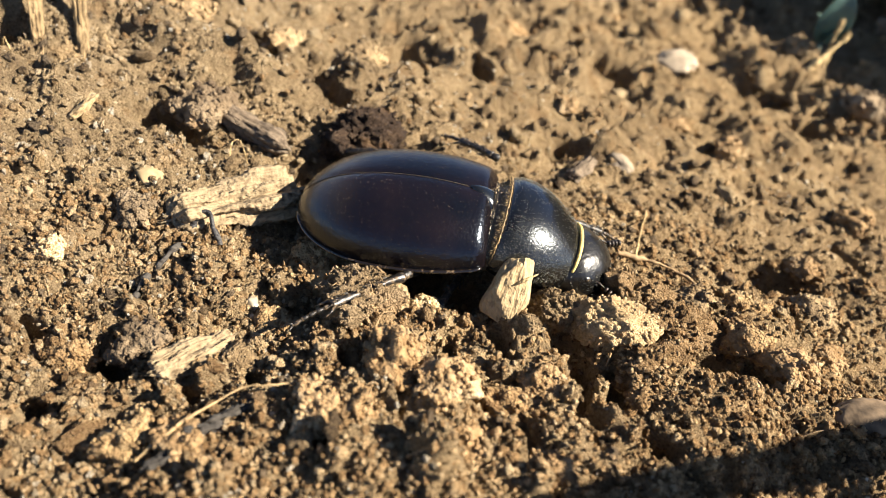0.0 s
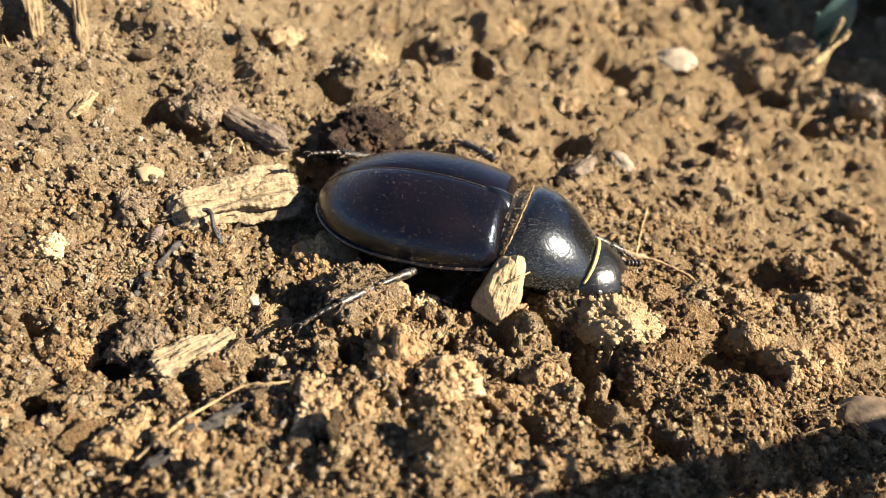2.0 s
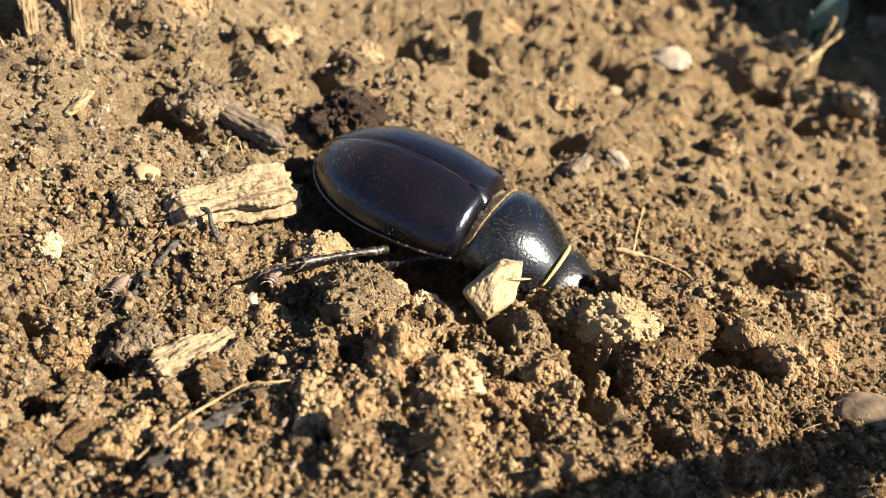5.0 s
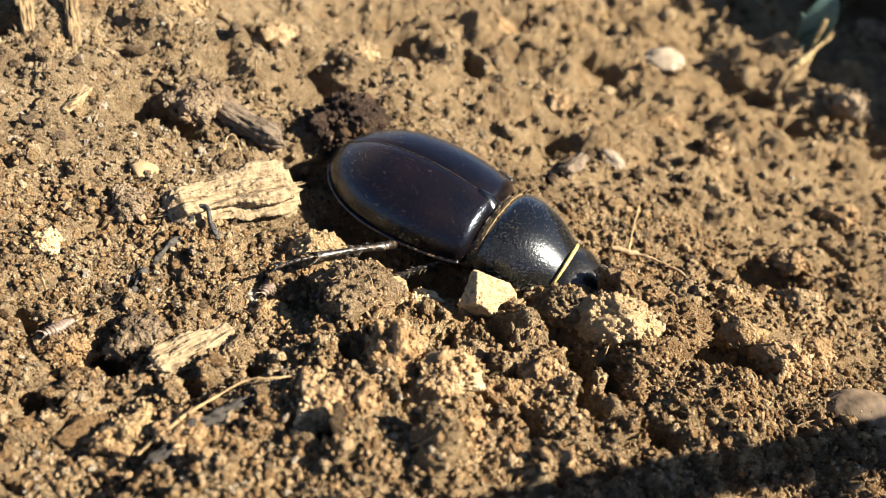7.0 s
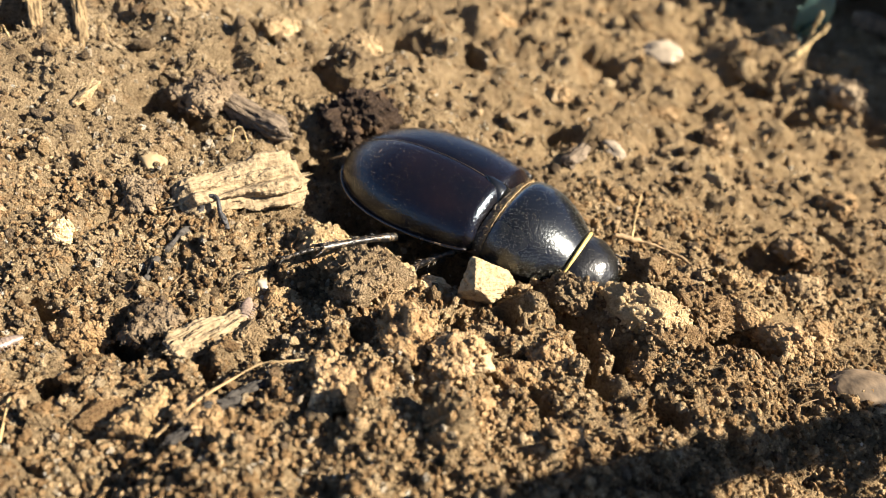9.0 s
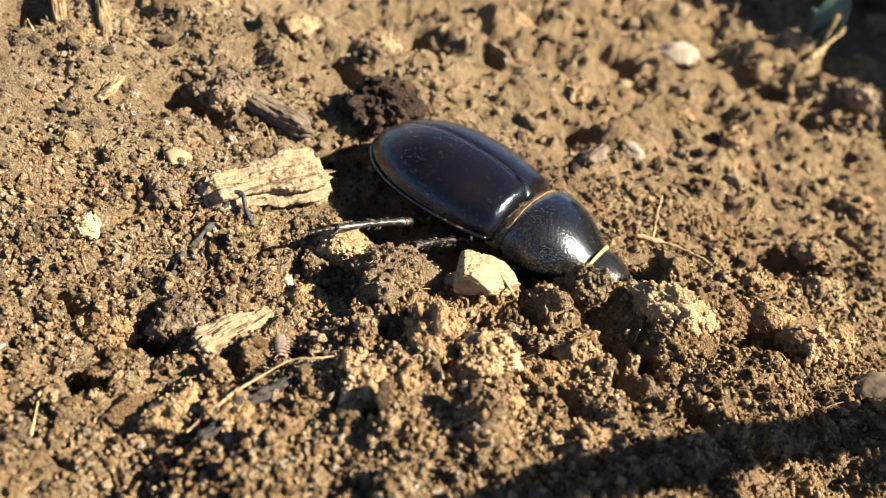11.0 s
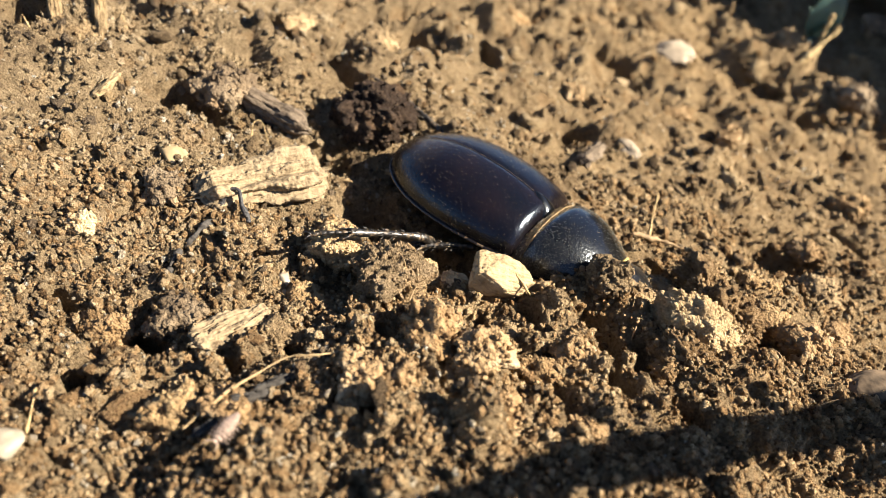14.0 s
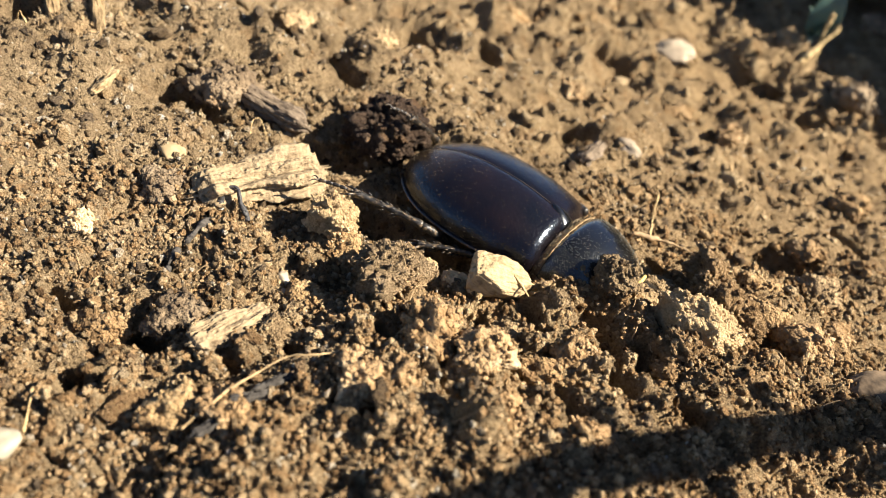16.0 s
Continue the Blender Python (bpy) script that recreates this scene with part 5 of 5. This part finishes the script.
    walk(bark_fragment, [(t, pose(x, y, z, rx, ry, rz)) for t, x, y, z, rx, ry, rz in (
        (0, 0.02446, 0.00741, 0.00700, 10, -50, 85),
        (1.5, 0.02365, 0.00683, 0.00700, 10, -50, 85),
        (3, 0.02305, 0.00741, 0.00700, 10, -49, 85),
        (4, 0.02306, 0.00759, 0.00650, 14, -45, 84),
        (5.2, 0.02287, 0.00736, 0.00620, 40, -12, 68),
        (6.5, 0.02277, 0.00692, 0.00500, 68, 23, 51),
        (8, 0.02218, 0.00645, 0.00500, 70, 25, 50),
        (8.5, 0.02185, 0.00753, 0.00500, 70, 25, 50),
        (9, 0.02164, 0.00597, 0.00500, 69, 25, 49),
        (11.5, 0.01767, 0.00467, 0.00550, 36, 20, 26),
        (12.5, 0.01931, 0.00442, 0.00550, 35, 20, 25),
        (13.5, 0.02021, 0.00536, 0.00550, 35, 20, 25),
        (14.5, 0.02047, 0.00510, 0.00550, 36, 19, 25),
        (16, 0.02011, 0.00487, 0.00550, 35, 20, 25),
    )])
    walk(dark_clod, [(t, pose(x, y, z, rx, ry, rz)) for t, x, y, z, rx, ry, rz in (
        (0, -0.00286, 0.03773, 0.00300, 0, 0, 0),
        (1.5, -0.00285, 0.03722, 0.00300, 0, 0, 0),
        (3, -0.00451, 0.03840, 0.00300, 0, 0, -4),
        (4, -0.00642, 0.04118, 0.00300, 5, 0, -8),
        (7, -0.00543, 0.03997, 0.00300, 5, 0, -10),
        (8.5, -0.00474, 0.04152, 0.00300, 5, 5, -10),
        (9, -0.00397, 0.03925, 0.00300, 5, 5, -12),
        (11.5, -0.00443, 0.04132, 0.00400, 10, 10, -15),
        (12.5, -0.00496, 0.04093, 0.00400, 10, 10, -15),
        (13.5, -0.00446, 0.03861, 0.00400, 10, 8, -15),
        (14.5, -0.00449, 0.03762, 0.00400, 10, 8, -15),
        (16, -0.00129, 0.03446, 0.00400, 5, 5, -20),
    )])
    walk(pale_clod, [(t, pose(x, y, z, rx, ry, rz)) for t, x, y, z, rx, ry, rz in (
        (0, 0.03788, 0.00824, 0.00600, 0, 0, 0),
        (4, 0.03794, 0.00806, 0.00600, 0, 0, 0),
        (8, 0.03965, 0.00778, 0.00600, 0, 0, 0),
        (8.5, 0.04114, 0.00770, 0.00620, 0, 4, -4),
        (9, 0.04158, 0.00753, 0.00630, 0, 5, -6),
        (11.5, 0.04203, 0.00789, 0.00650, 0, 8, -10),
        (12.5, 0.04456, 0.00730, 0.00670, 4, 12, -15),
        (13.5, 0.04535, 0.00648, 0.00670, 4, 12, -16),
        (16, 0.04579, 0.00621, 0.00670, 4, 14, -18),
    )])
    walk(head_clod, [(t, pose(x, y, z, rx, ry, rz)) for t, x, y, z, rx, ry, rz in (
        (0, 0.03088, 0.00885, 0.00500, 0, 0, 0),
        (6.5, 0.03204, 0.00838, 0.00500, 0, 0, 0),
        (8, 0.03221, 0.00876, 0.00500, 0, 0, 0),
        (9, 0.03218, 0.00768, 0.00550, 10, 0, 0),
        (11.5, 0.03094, 0.00837, 0.00650, 20, 0, 10),
        (12.5, 0.03187, 0.00935, 0.00700, 25, 0, 15),
        (13.5, 0.03363, 0.00968, 0.00700, 25, 0, 18),
        (15, 0.03460, 0.01006, 0.00700, 25, 0, 20),
        (16, 0.03514, 0.01021, 0.00700, 25, 0, 22),
    )])
    walk(loose_crumb, [(t, pose(x, y, z, rx, ry, rz)) for t, x, y, z, rx, ry, rz in (
        (0, 0.00096, 0.01202, 0.00000, 0, 0, 0),
        (9, -0.00032, 0.01014, 0.00000, 0, 0, 0),
        (12.5, -0.00085, 0.00694, 0.00050, 0, 0, 0),
        (13.5, -0.00094, 0.00633, 0.00050, 0, 0, 0),
        (14.5, -0.00108, 0.00806, 0.00200, 0, 20, 0),
        (15, -0.00113, 0.00856, 0.00250, 0, 30, 0),
        (16, -0.00253, 0.01072, 0.00250, 0, 40, 5),
    )])
    # the flake slides in over the crumbs
    lie = pale_flake.matrix_world.copy()
    walk(pale_flake, [(t, Matrix.Translation((dx * MM, 0, 0)) @ lie) for t, dx in ((0, -9), (12.9, -9), (13.2, -1.8), (13.4, -0.6), (13.5, 0), (16, 0))])
    walk(louse, [(t, pose(x, y, z, 0, 0, rz)) for t, x, y, z, rz in (
        (0, -0.00045, 0.00892, -0.00360, -81),
        (1.5, -0.00017, 0.00717, -0.00310, -95),
        (2.2, 0.00060, 0.00460, -0.00220, -100),
        (2.5, 0.00058, 0.00379, -0.00059, -110),
        (3, -0.00048, 0.00323, -0.00033, -125),
        (3.5, -0.00214, 0.00312, 0.00038, -174),
        (4, -0.00416, 0.00426, 0.00132, -133),
        (6.5, -0.00338, 0.00279, 0.00062, -77),
        (7, -0.00391, 0.00281, -0.00043, -99),
        (8, -0.00398, 0.00008, -0.00015, -103),
        (9, -0.00562, -0.00444, -0.00081, -80),
        (11.5, -0.00183, -0.01196, 0.00056, -69),
        (12.5, -0.00128, -0.01611, 0.00179, -95),
        (13.5, -0.00223, -0.02195, 0.00225, -101),
        (14.5, -0.00344, -0.02701, 0.00193, -105),
        (16, -0.00613, -0.03313, -0.00158, -107),
    )])
    walk(louse_light, [(t, pose(x, y, z, 0, 0, rz)) for t, x, y, z, rz in (
        (0, -0.02380, 0.01673, -0.00310, -70),
        (0.8, -0.02250, 0.01325, -0.00210, -70),
        (1.5, -0.02088, 0.00837, 0.00037, -77),
        (3.5, -0.02050, 0.00245, -0.00101, -93),
        (6.5, -0.02276, -0.00853, -0.00258, -101),
        (7, -0.02361, -0.01042, -0.00287, -118),
        (8, -0.02541, -0.01198, -0.00335, -124),
        (9, -0.02788, -0.01639, -0.00318, -130),
        (12, -0.03006, -0.02142, -0.00110, -127),
        (16, -0.03044, -0.02355, -0.00110, -100),
    )])
    walk(pushed_clods[0], [(t, pose(x, y, z, rx, ry, rz)) for t, x, y, z, rx, ry, rz in (
        (0, 0.04086, 0.01613, 0.00500, 0, 0, 0),
        (8, 0.04190, 0.01539, 0.00500, 0, 6, -7),
        (9, 0.04458, 0.01611, 0.00500, 0, 12, -14),
        (11.5, 0.04414, 0.01591, 0.00500, 0, 18, -21),
        (13.5, 0.04787, 0.01637, 0.00500, 0, 24, -28),
        (16, 0.04972, 0.01769, 0.00500, 0, 30, -35),
    )])
    walk(pushed_clods[1], [(t, pose(x, y, z, rx, ry, rz)) for t, x, y, z, rx, ry, rz in (
        (0, 0.04622, 0.01172, 0.00500, 0, 0, 0),
        (8, 0.04712, 0.01144, 0.00500, 0, 6, -7),
        (9, 0.04949, 0.01182, 0.00500, 0, 12, -14),
        (11.5, 0.04803, 0.01127, 0.00500, 0, 18, -21),
        (13.5, 0.05107, 0.01154, 0.00500, 0, 24, -28),
        (16, 0.05141, 0.01141, 0.00500, 0, 30, -35),
    )])
    walk(pushed_clods[2], [(t, pose(x, y, z, rx, ry, rz)) for t, x, y, z, rx, ry, rz in (
        (0, 0.04284, 0.00305, 0.00500, 0, 0, 0),
        (8, 0.04364, 0.00312, 0.00500, 0, 6, -7),
        (9, 0.04479, 0.00359, 0.00500, 0, 12, -14),
        (11.5, 0.04264, 0.00181, 0.00500, 0, 18, -21),
        (13.5, 0.04429, 0.00144, 0.00500, 0, 24, -28),
        (16, 0.04446, 0.00132, 0.00500, 0, 30, -35),
    )])
    walk(shade_caster, [(t, pose(x, y, z, 0, 0, rz)) for t, x, y, z, rz in (
        (0, 0.14519, 0.00987, 0.06249, -149.2),
        (4, 0.14533, 0.00895, 0.06249, -150.1),
        (7, 0.14493, 0.00769, 0.06249, -151.2),
        (8.5, 0.14557, 0.00819, 0.06249, -151.3),
        (9, 0.14703, 0.00790, 0.06249, -150.8),
        (12.5, 0.14539, 0.01021, 0.06249, -151.1),
        (14.5, 0.14610, 0.00969, 0.06249, -151.2),
        (16, 0.14611, 0.00988, 0.06249, -151.1),
    )])


motions()
